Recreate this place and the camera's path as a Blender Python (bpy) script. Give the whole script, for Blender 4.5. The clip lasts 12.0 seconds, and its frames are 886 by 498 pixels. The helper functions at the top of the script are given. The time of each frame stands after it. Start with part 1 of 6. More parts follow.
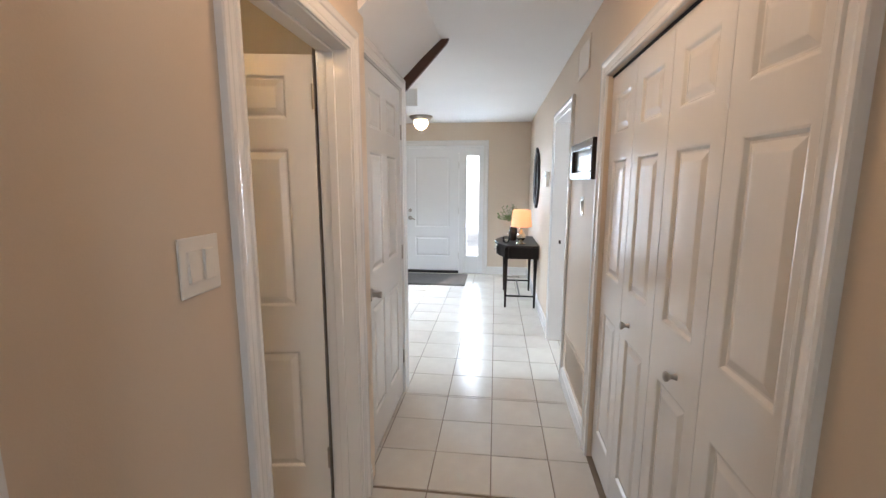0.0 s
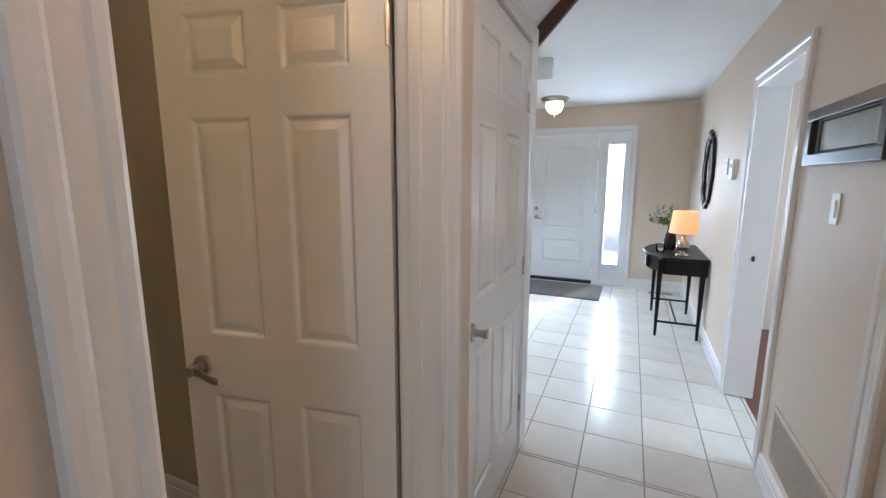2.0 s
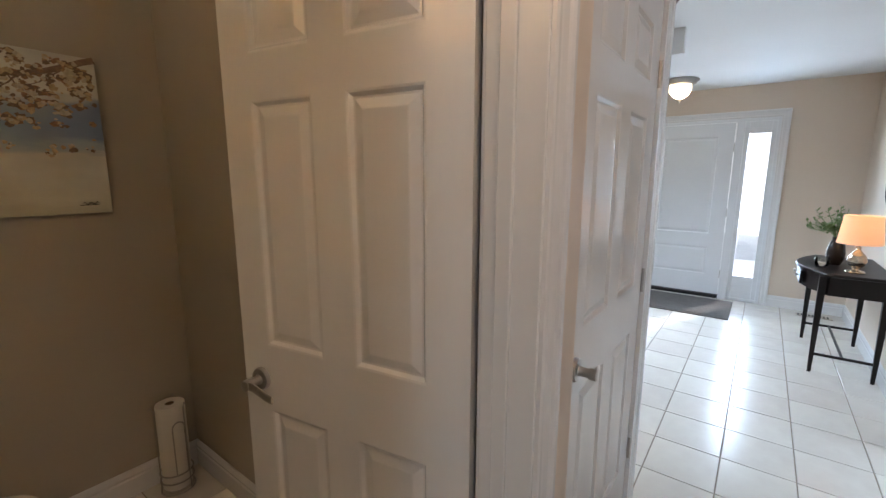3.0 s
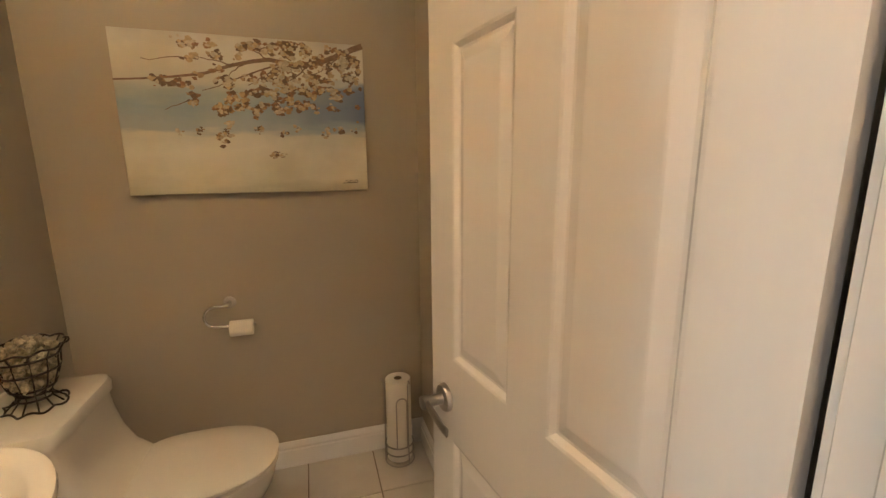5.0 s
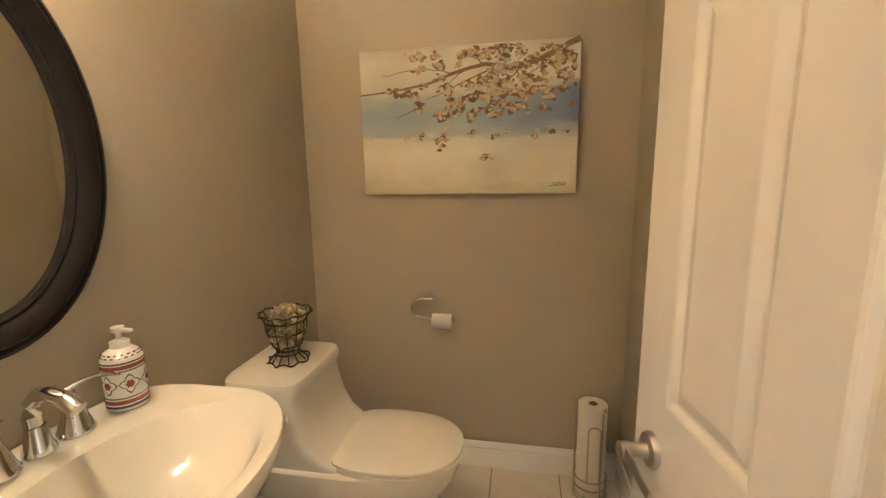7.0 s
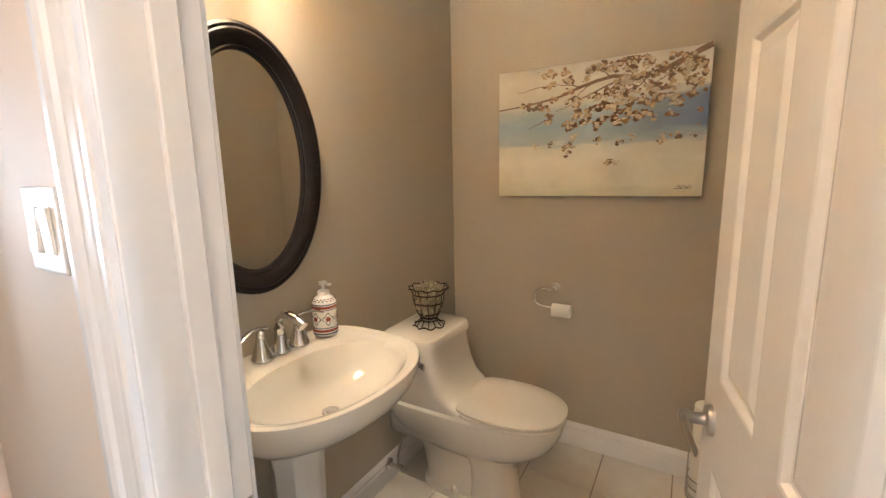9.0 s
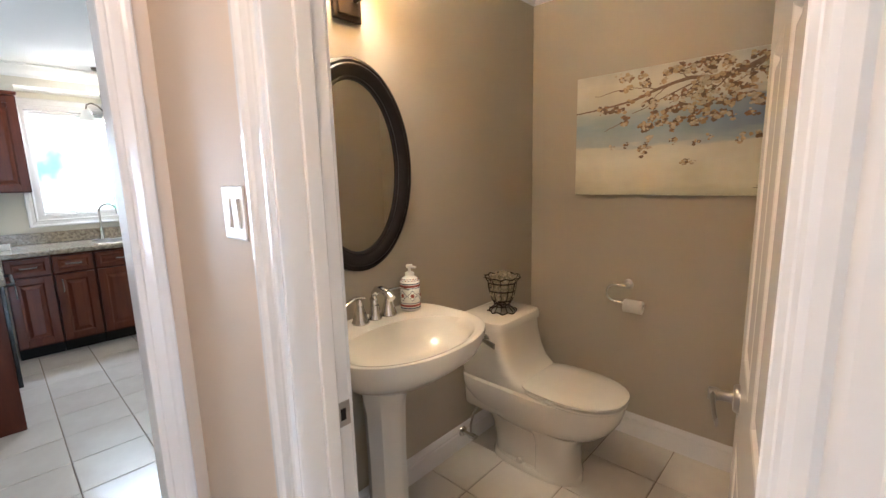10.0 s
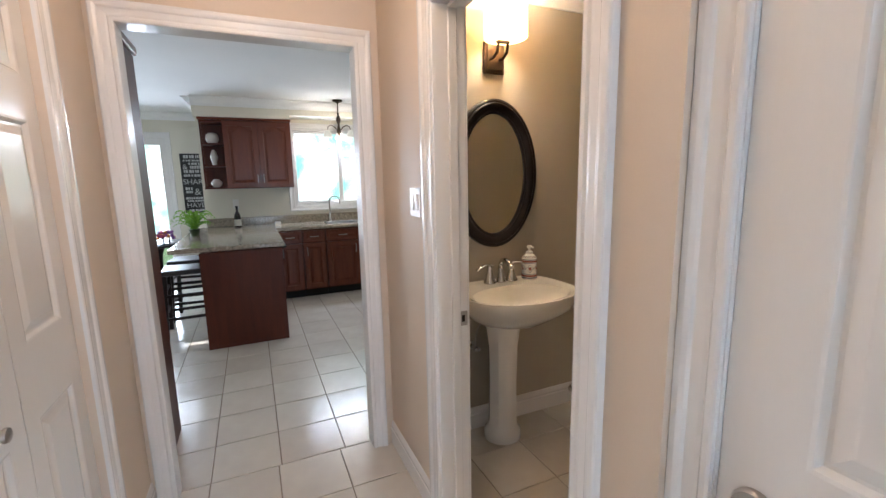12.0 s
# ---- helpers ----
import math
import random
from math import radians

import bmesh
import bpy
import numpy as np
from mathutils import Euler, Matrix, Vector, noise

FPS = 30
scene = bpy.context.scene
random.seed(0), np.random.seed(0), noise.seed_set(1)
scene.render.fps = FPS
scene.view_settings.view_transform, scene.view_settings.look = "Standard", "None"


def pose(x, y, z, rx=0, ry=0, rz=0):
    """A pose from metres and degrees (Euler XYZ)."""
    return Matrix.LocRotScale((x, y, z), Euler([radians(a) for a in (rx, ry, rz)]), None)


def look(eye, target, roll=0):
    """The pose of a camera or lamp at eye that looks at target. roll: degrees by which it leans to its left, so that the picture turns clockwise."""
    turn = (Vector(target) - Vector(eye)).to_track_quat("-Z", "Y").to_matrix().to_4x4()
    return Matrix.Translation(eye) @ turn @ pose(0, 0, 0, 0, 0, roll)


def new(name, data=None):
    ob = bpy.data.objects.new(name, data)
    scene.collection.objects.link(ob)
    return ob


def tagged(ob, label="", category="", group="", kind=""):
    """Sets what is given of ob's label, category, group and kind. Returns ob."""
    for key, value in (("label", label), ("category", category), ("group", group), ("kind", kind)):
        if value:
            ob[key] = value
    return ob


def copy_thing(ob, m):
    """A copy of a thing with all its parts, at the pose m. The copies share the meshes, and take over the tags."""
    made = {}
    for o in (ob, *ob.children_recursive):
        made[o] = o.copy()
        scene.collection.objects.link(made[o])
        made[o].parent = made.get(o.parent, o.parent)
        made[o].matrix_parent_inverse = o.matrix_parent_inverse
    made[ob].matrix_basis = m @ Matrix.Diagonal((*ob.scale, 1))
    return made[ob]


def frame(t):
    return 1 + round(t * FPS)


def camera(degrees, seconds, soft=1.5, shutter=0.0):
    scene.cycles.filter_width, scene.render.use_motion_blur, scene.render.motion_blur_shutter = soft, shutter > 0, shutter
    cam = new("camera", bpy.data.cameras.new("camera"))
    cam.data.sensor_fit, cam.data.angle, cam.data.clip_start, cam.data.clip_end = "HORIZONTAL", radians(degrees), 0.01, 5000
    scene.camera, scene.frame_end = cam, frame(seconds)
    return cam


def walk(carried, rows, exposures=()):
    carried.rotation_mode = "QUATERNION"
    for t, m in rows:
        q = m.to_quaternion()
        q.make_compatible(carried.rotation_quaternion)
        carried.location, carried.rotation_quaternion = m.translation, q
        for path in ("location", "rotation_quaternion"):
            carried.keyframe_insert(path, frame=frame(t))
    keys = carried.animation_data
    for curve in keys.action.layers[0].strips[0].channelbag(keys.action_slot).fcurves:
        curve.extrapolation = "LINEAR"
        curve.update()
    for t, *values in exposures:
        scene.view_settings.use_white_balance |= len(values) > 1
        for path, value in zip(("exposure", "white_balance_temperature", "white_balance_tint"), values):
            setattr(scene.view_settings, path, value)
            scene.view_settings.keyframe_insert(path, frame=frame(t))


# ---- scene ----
cam = camera(92.53, 12.0, soft=1.45)
ROWS = [
    (0.0, (-0.010, 0.138, 1.535), (-0.250, 2.099, 1.221), 0.05),
    (0.5, (-0.031, 0.353, 1.531), (-0.365, 2.298, 1.210), 0.05),
    (1.0, (-0.042, 0.542, 1.528), (-0.510, 2.460, 1.209), 0.05),
    (1.5, (-0.082, 0.709, 1.513), (-0.710, 2.580, 1.187), 0.10),
    (2.0, (-0.160, 0.869, 1.493), (-0.956, 2.674, 1.164), 0.10),
    (2.5, (-0.233, 1.017, 1.484), (-1.210, 2.729, 1.146), 0.20),
    (3.0, (-0.283, 1.142, 1.478), (-1.465, 2.718, 1.135), 0.10),
    (3.2, (-0.304, 1.191, 1.475), (-1.575, 2.697, 1.131), 0.10),
    (4.8, (-0.518, 1.473, 1.431), (-2.360, 2.146, 1.040), -0.40),
    (5.0, (-0.535, 1.485, 1.427), (-2.408, 2.070, 1.042), -0.40),
    (5.5, (-0.586, 1.505, 1.418), (-2.525, 1.820, 1.042), -0.70),
    (6.0, (-0.620, 1.526, 1.408), (-2.587, 1.578, 1.047), -0.90),
    (6.5, (-0.632, 1.511, 1.415), (-2.593, 1.344, 1.057), -0.90),
    (7.0, (-0.632, 1.510, 1.408), (-2.569, 1.157, 1.061), -0.90),
    (7.2, (-0.617, 1.514, 1.408), (-2.539, 1.088, 1.058), -0.90),
    (8.8, (-0.416, 1.672, 1.424), (-2.145, 0.724, 1.089), -1.20),
    (9.0, (-0.381, 1.698, 1.428), (-2.082, 0.702, 1.090), -1.20),
    (9.5, (-0.302, 1.770, 1.437), (-1.890, 0.604, 1.098), -1.20),
    (10.0, (-0.237, 1.910, 1.431), (-1.672, 0.557, 1.101), -1.50),
    (10.5, (-0.158, 2.057, 1.431), (-1.429, 0.547, 1.105), -1.40),
    (11.0, (-0.077, 2.224, 1.429), (-1.195, 0.597, 1.109), -1.20),
    (11.5, (-0.034, 2.383, 1.436), (-0.993, 0.657, 1.117), -1.30),
    (12.0, (0.009, 2.580, 1.455), (-0.795, 0.778, 1.133), -1.20),
]
EXPOSURES = [(0.0, 0.0, 6500, 14), (1.0, -0.17, 6150, 13), (2.0, -0.18, 5900, 12), (3.2, -0.3, 6050, 12), (4.8, 0.66, 6650, 11), (5.5, 0.86, 6800, 8), (7.2, 1.24, 6450, 7), (8.8, 1.33, 5850, 9),
             (9.5, 1.26, 5650, 11), (10.5, 0.9, 5700, 12), (12.0, 0.58, 5900, 13)]
walk(cam, [(t, look(eye, target, roll)) for t, eye, target, roll in ROWS], EXPOSURES)

# ---- world, sun and large lights ----
world = bpy.data.worlds.new("sky")
scene.world = world
world.use_nodes = True
wn = world.node_tree.nodes
sky = wn.new("ShaderNodeTexSky")
sky.sky_type = "NISHITA"
sky.sun_disc = False
sky.sun_elevation = radians(47)
sky.sun_rotation = radians(22)
wn["Background"].inputs["Strength"].default_value = 0.15
world.node_tree.links.new(sky.outputs["Color"], wn["Background"].inputs["Color"])


def lamp(name, kind, m, energy, color=(1, 1, 1), size=(0.1, 0.1), spread=180):
    data = bpy.data.lights.new(name, kind)
    data.energy, data.color = energy, color
    if kind == "AREA":
        data.shape, data.size, data.size_y = "RECTANGLE", size[0], size[1]
        data.spread = radians(spread)
    elif kind == "POINT":
        data.shadow_soft_size = size[0]
    ob = new(name, data)
    ob.matrix_world = m
    return ob


sun = lamp("sun", "SUN", look((0, 0, 0), (-0.27, -0.63, -0.73)), 5.0, (1.0, 0.95, 0.87))
sun.data.angle = radians(0.5)
DAY = (0.67, 0.84, 1.0)
WARM = (1.0, 0.70, 0.38)
lamp("sidelight_daylight", "AREA", look((-0.38, 7.31, 1.12), (-0.38, 0, 0.9)), 40, DAY, (0.22, 1.6))
lamp("kitchen_window_daylight", "AREA", look((-1.195, -3.645, 2.125), (-1.195, -2.6, 0.9)), 16, (0.80, 0.90, 1.0), (1.2, 0.04))
lamp("chandelier_bulb", "POINT", pose(-1.08, -3.03, 2.035), 13, (1.0, 0.86, 0.66), (0.025, 0.025))
lamp("patio_daylight", "AREA", look((1.65, -4.72, 1.1), (1.2, 0, 0.3)), 46, (0.80, 0.90, 1.0), (1.3, 1.9), 130)
lamp("dining_daylight", "AREA", look((3.35, 3.9, 1.45), (0, 3.9, 1.0)), 84, DAY, (1.8, 1.4), 130)
# added cool fill in place of an unseen stairwell window; brightens the foyer
lamp("stairwell_fill", "AREA", look((-2.5, 5.7, 1.95), (-0.9, 5.3, 0.0)), 74, (0.68, 0.84, 1.0), (0.9, 1.2), 110)
# added warm fill for the hall; no lamp fixture belongs to it
lamp("hall_warm_fill", "POINT", pose(-0.05, 1.5, 2.36), 10.4, (1.0, 0.68, 0.42), (0.16, 0.16))
lamp("sconce_bulb", "POINT", pose(-1.215, 0.657, 2.30), 23, (1.0, 0.80, 0.56), (0.08, 0.08))
lamp("foyer_bulb", "POINT", pose(-1.10, 6.40, 2.33), 11, (1.0, 0.80, 0.55), (0.05, 0.05))
lamp("table_lamp_bulb", "POINT", pose(0.315, 5.40, 1.11), 1.3, WARM, (0.03, 0.03))


# ---- materials ----
def mat(name, color, rough=0.5, metal=0.0, vary=0.08, scale=6.0, bump=0.0, bscale=120.0, tint=None, coat=0.0,
        rnd=0.0, stretch=None, emit=0.0, rvary=0.0, spec=0.5):
    m = bpy.data.materials.new(name)
    m.use_nodes = True
    nt = m.node_tree
    nd, ln = nt.nodes, nt.links
    b = nd["Principled BSDF"]
    b.inputs["Roughness"].default_value = rough
    b.inputs["Metallic"].default_value = metal
    b.inputs["Coat Weight"].default_value = coat
    b.inputs["Specular IOR Level"].default_value = spec
    tc = nd.new("ShaderNodeTexCoord")
    src = tc.outputs["Object"]
    if stretch:
        mp = nd.new("ShaderNodeMapping")
        mp.inputs["Scale"].default_value = stretch
        ln.new(src, mp.inputs["Vector"])
        src = mp.outputs["Vector"]
    n1 = nd.new("ShaderNodeTexNoise")
    n1.inputs["Scale"].default_value, n1.inputs["Detail"].default_value = scale, 6
    ln.new(src, n1.inputs["Vector"])
    n2 = nd.new("ShaderNodeTexNoise")
    n2.inputs["Scale"].default_value, n2.inputs["Detail"].default_value = bscale, 3
    ln.new(src, n2.inputs["Vector"])
    add = nd.new("ShaderNodeMath")
    add.operation = "MULTIPLY_ADD"
    add.inputs[1].default_value, add.inputs[2].default_value = 0.3, 0.0
    ln.new(n2.outputs["Fac"], add.inputs[0])
    s = nd.new("ShaderNodeMath")
    s.operation = "MULTIPLY_ADD"
    s.inputs[1].default_value = 0.7
    ln.new(n1.outputs["Fac"], s.inputs[0])
    ln.new(add.outputs[0], s.inputs[2])
    fac = s.outputs[0]
    if rnd:
        oi = nd.new("ShaderNodeObjectInfo")
        r = nd.new("ShaderNodeMath")
        r.operation = "MULTIPLY_ADD"
        r.inputs[1].default_value, r.inputs[2].default_value = rnd, -rnd / 2
        ln.new(oi.outputs["Random"], r.inputs[0])
        r2 = nd.new("ShaderNodeMath")
        ln.new(r.outputs[0], r2.inputs[0])
        ln.new(fac, r2.inputs[1])
        fac = r2.outputs[0]
    ramp = nd.new("ShaderNodeValToRGB")
    c2 = tint or tuple(min(1, c * (1 + vary)) for c in color)
    c1 = color if tint else tuple(c * (1 - vary) for c in color)
    ramp.color_ramp.elements[0].position, ramp.color_ramp.elements[1].position = 0.3, 0.7
    ramp.color_ramp.elements[0].color = (*c1, 1)
    ramp.color_ramp.elements[1].color = (*c2, 1)
    ln.new(fac, ramp.inputs["Fac"])
    ln.new(ramp.outputs["Color"], b.inputs["Base Color"])
    if rvary:
        mr = nd.new("ShaderNodeMapRange")
        mr.inputs["To Min"].default_value, mr.inputs["To Max"].default_value = max(0.02, rough - rvary), rough + rvary
        ln.new(n1.outputs["Fac"], mr.inputs["Value"])
        ln.new(mr.outputs["Result"], b.inputs["Roughness"])
    if bump:
        bp = nd.new("ShaderNodeBump")
        bp.inputs["Strength"].default_value, bp.inputs["Distance"].default_value = bump, 0.002
        ln.new(n2.outputs["Fac"], bp.inputs["Height"])
        ln.new(bp.outputs["Normal"], b.inputs["Normal"])
    if emit:
        b.inputs["Emission Color"].default_value = (*color, 1)
        b.inputs["Emission Strength"].default_value = emit
    return m


def glass(name, rough=0.0, color=(1, 1, 1)):
    m = bpy.data.materials.new(name)
    m.use_nodes = True
    nd, ln = m.node_tree.nodes, m.node_tree.links
    out = nd["Material Output"]
    t, g, mix, fr = nd.new("ShaderNodeBsdfTransparent"), nd.new("ShaderNodeBsdfGlossy"), nd.new("ShaderNodeMixShader"), nd.new("ShaderNodeFresnel")
    t.inputs["Color"].default_value = (*color, 1)
    g.inputs["Roughness"].default_value = rough
    ln.new(fr.outputs["Fac"], mix.inputs["Fac"])
    ln.new(t.outputs["BSDF"], mix.inputs[1])
    ln.new(g.outputs["BSDF"], mix.inputs[2])
    ln.new(mix.outputs["Shader"], out.inputs["Surface"])
    return m


def shade_cloth(name, color, power):
    """Thin cloth or frosted glass lit from inside: it lets light through and gives off some of its own."""
    m = bpy.data.materials.new(name)
    m.use_nodes = True
    nd, ln = m.node_tree.nodes, m.node_tree.links
    b = nd["Principled BSDF"]
    b.inputs["Base Color"].default_value = (*color, 1)
    b.inputs["Roughness"].default_value = 0.8
    b.inputs["Emission Color"].default_value = (*color, 1)
    b.inputs["Emission Strength"].default_value = power
    tr, mix = nd.new("ShaderNodeBsdfTranslucent"), nd.new("ShaderNodeMixShader")
    tr.inputs["Color"].default_value = (*color, 1)
    mix.inputs["Fac"].default_value = 0.5
    ln.new(b.outputs["BSDF"], mix.inputs[1])
    ln.new(tr.outputs["BSDF"], mix.inputs[2])
    ln.new(mix.outputs["Shader"], nd["Material Output"].inputs["Surface"])
    return m


M_WALL = mat("warm_beige_wall_paint", (0.67, 0.56, 0.45), 0.55, vary=0.03, scale=1.5, bump=0.12, bscale=260)
M_TAUPE = mat("taupe_wall_paint", (0.43, 0.375, 0.295), 0.5, vary=0.03, scale=1.2, bump=0.15, bscale=220)
M_KWALL = mat("pale_cream_kitchen_paint", (0.72, 0.68, 0.58), 0.6, vary=0.03, scale=2, bump=0.1, bscale=260)
M_CEIL = mat("white_ceiling_paint", (0.84, 0.84, 0.84), 0.8, vary=0.02, scale=2, bump=0.15, bscale=300)
M_TRIM = mat("white_gloss_trim_paint", (0.80, 0.785, 0.77), 0.24, vary=0.02, scale=3, bump=0.04, bscale=60, coat=0.15)
M_DOOR = mat("white_gloss_door_paint", (0.78, 0.76, 0.735), 0.25, vary=0.02, scale=2, bump=0.06, bscale=90, coat=0.2, stretch=(1, 1, 0.12))
M_FDOOR = mat("white_satin_entry_door_paint", (0.80, 0.81, 0.82), 0.35, vary=0.02, scale=2, bump=0.03)
M_TILE = mat("cream_glazed_floor_tile", (0.63, 0.575, 0.51), 0.2, vary=0.05, scale=5, rnd=0.35, bump=0.05, bscale=14, rvary=0.05, tint=(0.71, 0.665, 0.59))
M_GROUT = mat("tan_grout", (0.27, 0.215, 0.16), 0.9, vary=0.2, scale=12, bump=0.4, bscale=300)
M_STEEL = mat("brushed_nickel", (0.42, 0.39, 0.36), 0.28, 1.0, vary=0.06, scale=20, bump=0.03)
M_CHROME = mat("polished_chrome", (0.72, 0.72, 0.72), 0.08, 1.0, vary=0.03)
M_BLACKP = mat("black_painted_wood", (0.014, 0.010, 0.009), 0.38, vary=0.3, scale=12, bump=0.1, bscale=50, stretch=(1, 1, 0.2), spec=0.22)
M_CHERRY = mat("cherry_stained_wood", (0.095, 0.021, 0.009), 0.32, vary=0.3, scale=5, bump=0.1, bscale=40, tint=(0.16, 0.038, 0.014), stretch=(6, 6, 0.6), coat=0.05, spec=0.35)
M_CHERRYX = mat("dark_cherry_panel", (0.058, 0.013, 0.006), 0.42, vary=0.3, scale=5, bump=0.1, bscale=40, tint=(0.092, 0.022, 0.009), stretch=(5, 5, 0.5), spec=0.22)
M_BROWN = mat("dark_brown_stained_trim", (0.05, 0.018, 0.010), 0.35, vary=0.3, scale=9, bump=0.1)
M_GRANITE = mat("speckled_granite", (0.10, 0.075, 0.05), 0.14, vary=0.5, scale=48, bscale=180, tint=(0.50, 0.43, 0.33))
M_PORC = mat("bisque_porcelain", (0.68, 0.635, 0.55), 0.09, vary=0.01, scale=2, coat=0.4)
M_PORCW = mat("white_porcelain", (0.80, 0.79, 0.76), 0.09, vary=0.01, scale=2, coat=0.4)
M_PLAST = mat("white_plastic", (0.80, 0.78, 0.74), 0.3, vary=0.01)
M_DARK = mat("dark_void", (0.01, 0.009, 0.008), 0.9, vary=0.1)
M_MAT = mat("charcoal_door_mat", (0.10, 0.088, 0.08), 0.95, vary=0.25, scale=30, bump=0.8, bscale=400)
M_PAPER = mat("white_paper_roll", (0.78, 0.74, 0.67), 0.9, vary=0.03, bump=0.3, bscale=150)
M_IRON = mat("dark_bronze_wire", (0.035, 0.022, 0.015), 0.4, 0.6, vary=0.3)
M_MIRROR = mat("mirror_glass", (0.88, 0.88, 0.88), 0.01, 1.0, vary=0.0)
M_GLASS = glass("clear_glass")
M_DWOOD = mat("dark_red_wood_floor", (0.10, 0.03, 0.016), 0.3, vary=0.3, scale=4, tint=(0.18, 0.062, 0.03), stretch=(1, 8, 1), rnd=0.3)


# ---- mesh helpers ----
def part(name, bm, material, parent=None, label="", smooth=False):
    me = bpy.data.meshes.new(name)
    bmesh.ops.recalc_face_normals(bm, faces=bm.faces)
    if smooth:
        for f in bm.faces:
            f.smooth = True
    bm.to_mesh(me)
    bm.free()
    if smooth:
        me.set_sharp_from_angle(angle=radians(40))
    me.materials.append(material)
    ob = new(name, me)
    if parent:
        ob.parent = parent
    if label:
        ob["label"] = label
    return ob


def thing(name, m, label, category, group="", kind=""):
    ob = new(name)
    ob.empty_display_size = 0.05
    ob.matrix_world = m
    return tagged(ob, label, category, group, kind)


def box(bm, x0, y0, z0, x1, y1, z1, bevel=0.0, seg=2):
    lo, hi = Vector((min(x0, x1), min(y0, y1), min(z0, z1))), Vector((max(x0, x1), max(y0, y1), max(z0, z1)))
    c, d = (lo + hi) / 2, hi - lo
    r = bmesh.ops.create_cube(bm, size=1.0, matrix=Matrix.Translation(c) @ Matrix.Diagonal((*d, 1)))
    if bevel:
        es = {e for v in r["verts"] for e in v.link_edges}
        bmesh.ops.bevel(bm, geom=list(es), offset=bevel, segments=seg, profile=0.5, affect="EDGES")
    return bm


def B(*boxes, bevel=0.0, seg=2):
    bm = bmesh.new()
    for b in boxes:
        box(bm, *b, bevel=bevel, seg=seg)
    return bm


def lathe(bm, prof, m=None, n=32, sx=1.0, sy=1.0):
    """Turns a profile of (radius, z) about z."""
    m = m or Matrix()
    rings = []
    for r, z in prof:
        if r < 1e-6:
            rings.append([bm.verts.new(m @ Vector((0, 0, z)))])
        else:
            rings.append([bm.verts.new(m @ Vector((sx * r * math.cos(2 * math.pi * i / n), sy * r * math.sin(2 * math.pi * i / n), z))) for i in range(n)])
    for a, b in zip(rings, rings[1:]):
        for i in range(n):
            j = (i + 1) % n
            q = [a[i % len(a)], a[j % len(a)], b[j % len(b)], b[i % len(b)]]
            q = [v for k, v in enumerate(q) if v not in q[:k]]
            if len(q) > 2:
                bm.faces.new(q)
    return bm


def loft(bm, rings, close=True):
    """Joins rings of points (all of one length) and caps the ends."""
    vs = [[bm.verts.new(p) for p in r] for r in rings]
    n = len(vs[0])
    for a, b in zip(vs, vs[1:]):
        for i in range(n):
            j = (i + 1) % n
            bm.faces.new((a[i], a[j], b[j], b[i]))
    if close:
        bm.faces.new(vs[0][::-1])
        bm.faces.new(vs[-1])
    return bm


def tube(bm, pts, r, n=8, closed=False):
    """A round bar along points."""
    pts = [Vector(p) for p in pts]
    rings, k = [], len(pts)
    up = Vector((0, 0, 1))
    for i, p in enumerate(pts):
        a = pts[(i - 1) % k] if closed or i > 0 else p
        b = pts[(i + 1) % k] if closed or i < k - 1 else p
        d = (b - a).normalized()
        u = d.cross(up if abs(d.z) < 0.95 else Vector((1, 0, 0))).normalized()
        w = d.cross(u)
        rings.append([bm.verts.new(p + r * (math.cos(2 * math.pi * q / n) * u + math.sin(2 * math.pi * q / n) * w)) for q in range(n)])
    pairs = list(zip(rings, rings[1:])) + ([(rings[-1], rings[0])] if closed else [])
    for a, b in pairs:
        for q in range(n):
            bm.faces.new((a[q], a[(q + 1) % n], b[(q + 1) % n], b[q]))
    if not closed:
        bm.faces.new(rings[0])
        bm.faces.new(rings[-1][::-1])
    return bm


def wall(name, boxes, material, label):
    return tagged(part(name, B(*boxes), material), label, "wall", kind="structure")


# profile of the casings: distance from the opening, how far it stands out
CASING = [(0.0, 0.0), (0.0, 0.011), (0.006, 0.014), (0.016, 0.014), (0.022, 0.010), (0.030, 0.012), (0.050, 0.014),
          (0.056, 0.019), (0.066, 0.022), (0.078, 0.022), (0.083, 0.018), (0.083, 0.0)]
BASE = [(0.0, 0.0), (0.014, 0.0), (0.014, 0.085), (0.010, 0.092), (0.012, 0.104), (0.008, 0.118), (0.004, 0.128), (0.0, 0.130)]


def casing(name, m, w, h, parent=None, label="white moulded door casing", width=1.0, foot=True):
    """A mitred casing round an opening of w by h; m carries (along the wall, out of it, up) to the world."""
    bm = bmesh.new()
    rings = []
    pts = [(0, 0, -1, 0), (0, h, -1, 1), (w, h, 1, 1), (w, 0, 1, 0)]
    if not foot:
        pts = [(0, 0, -1, -1), (0, h, -1, 1), (w, h, 1, 1), (w, 0, 1, -1), (0, 0, -1, -1)]
    for u, z, su, sz in pts:
        rings.append([bm.verts.new(m @ Vector((u + su * o * width, n, z + sz * o * width))) for o, n in CASING])
    k = len(CASING)
    for a, b in zip(rings, rings[1:]):
        for i in range(k - 1):
            bm.faces.new((a[i], a[i + 1], b[i + 1], b[i]))
    ob = part(name, bm, M_TRIM, parent)
    if not parent:
        tagged(ob, label, "door casing", kind="structure")
    return ob


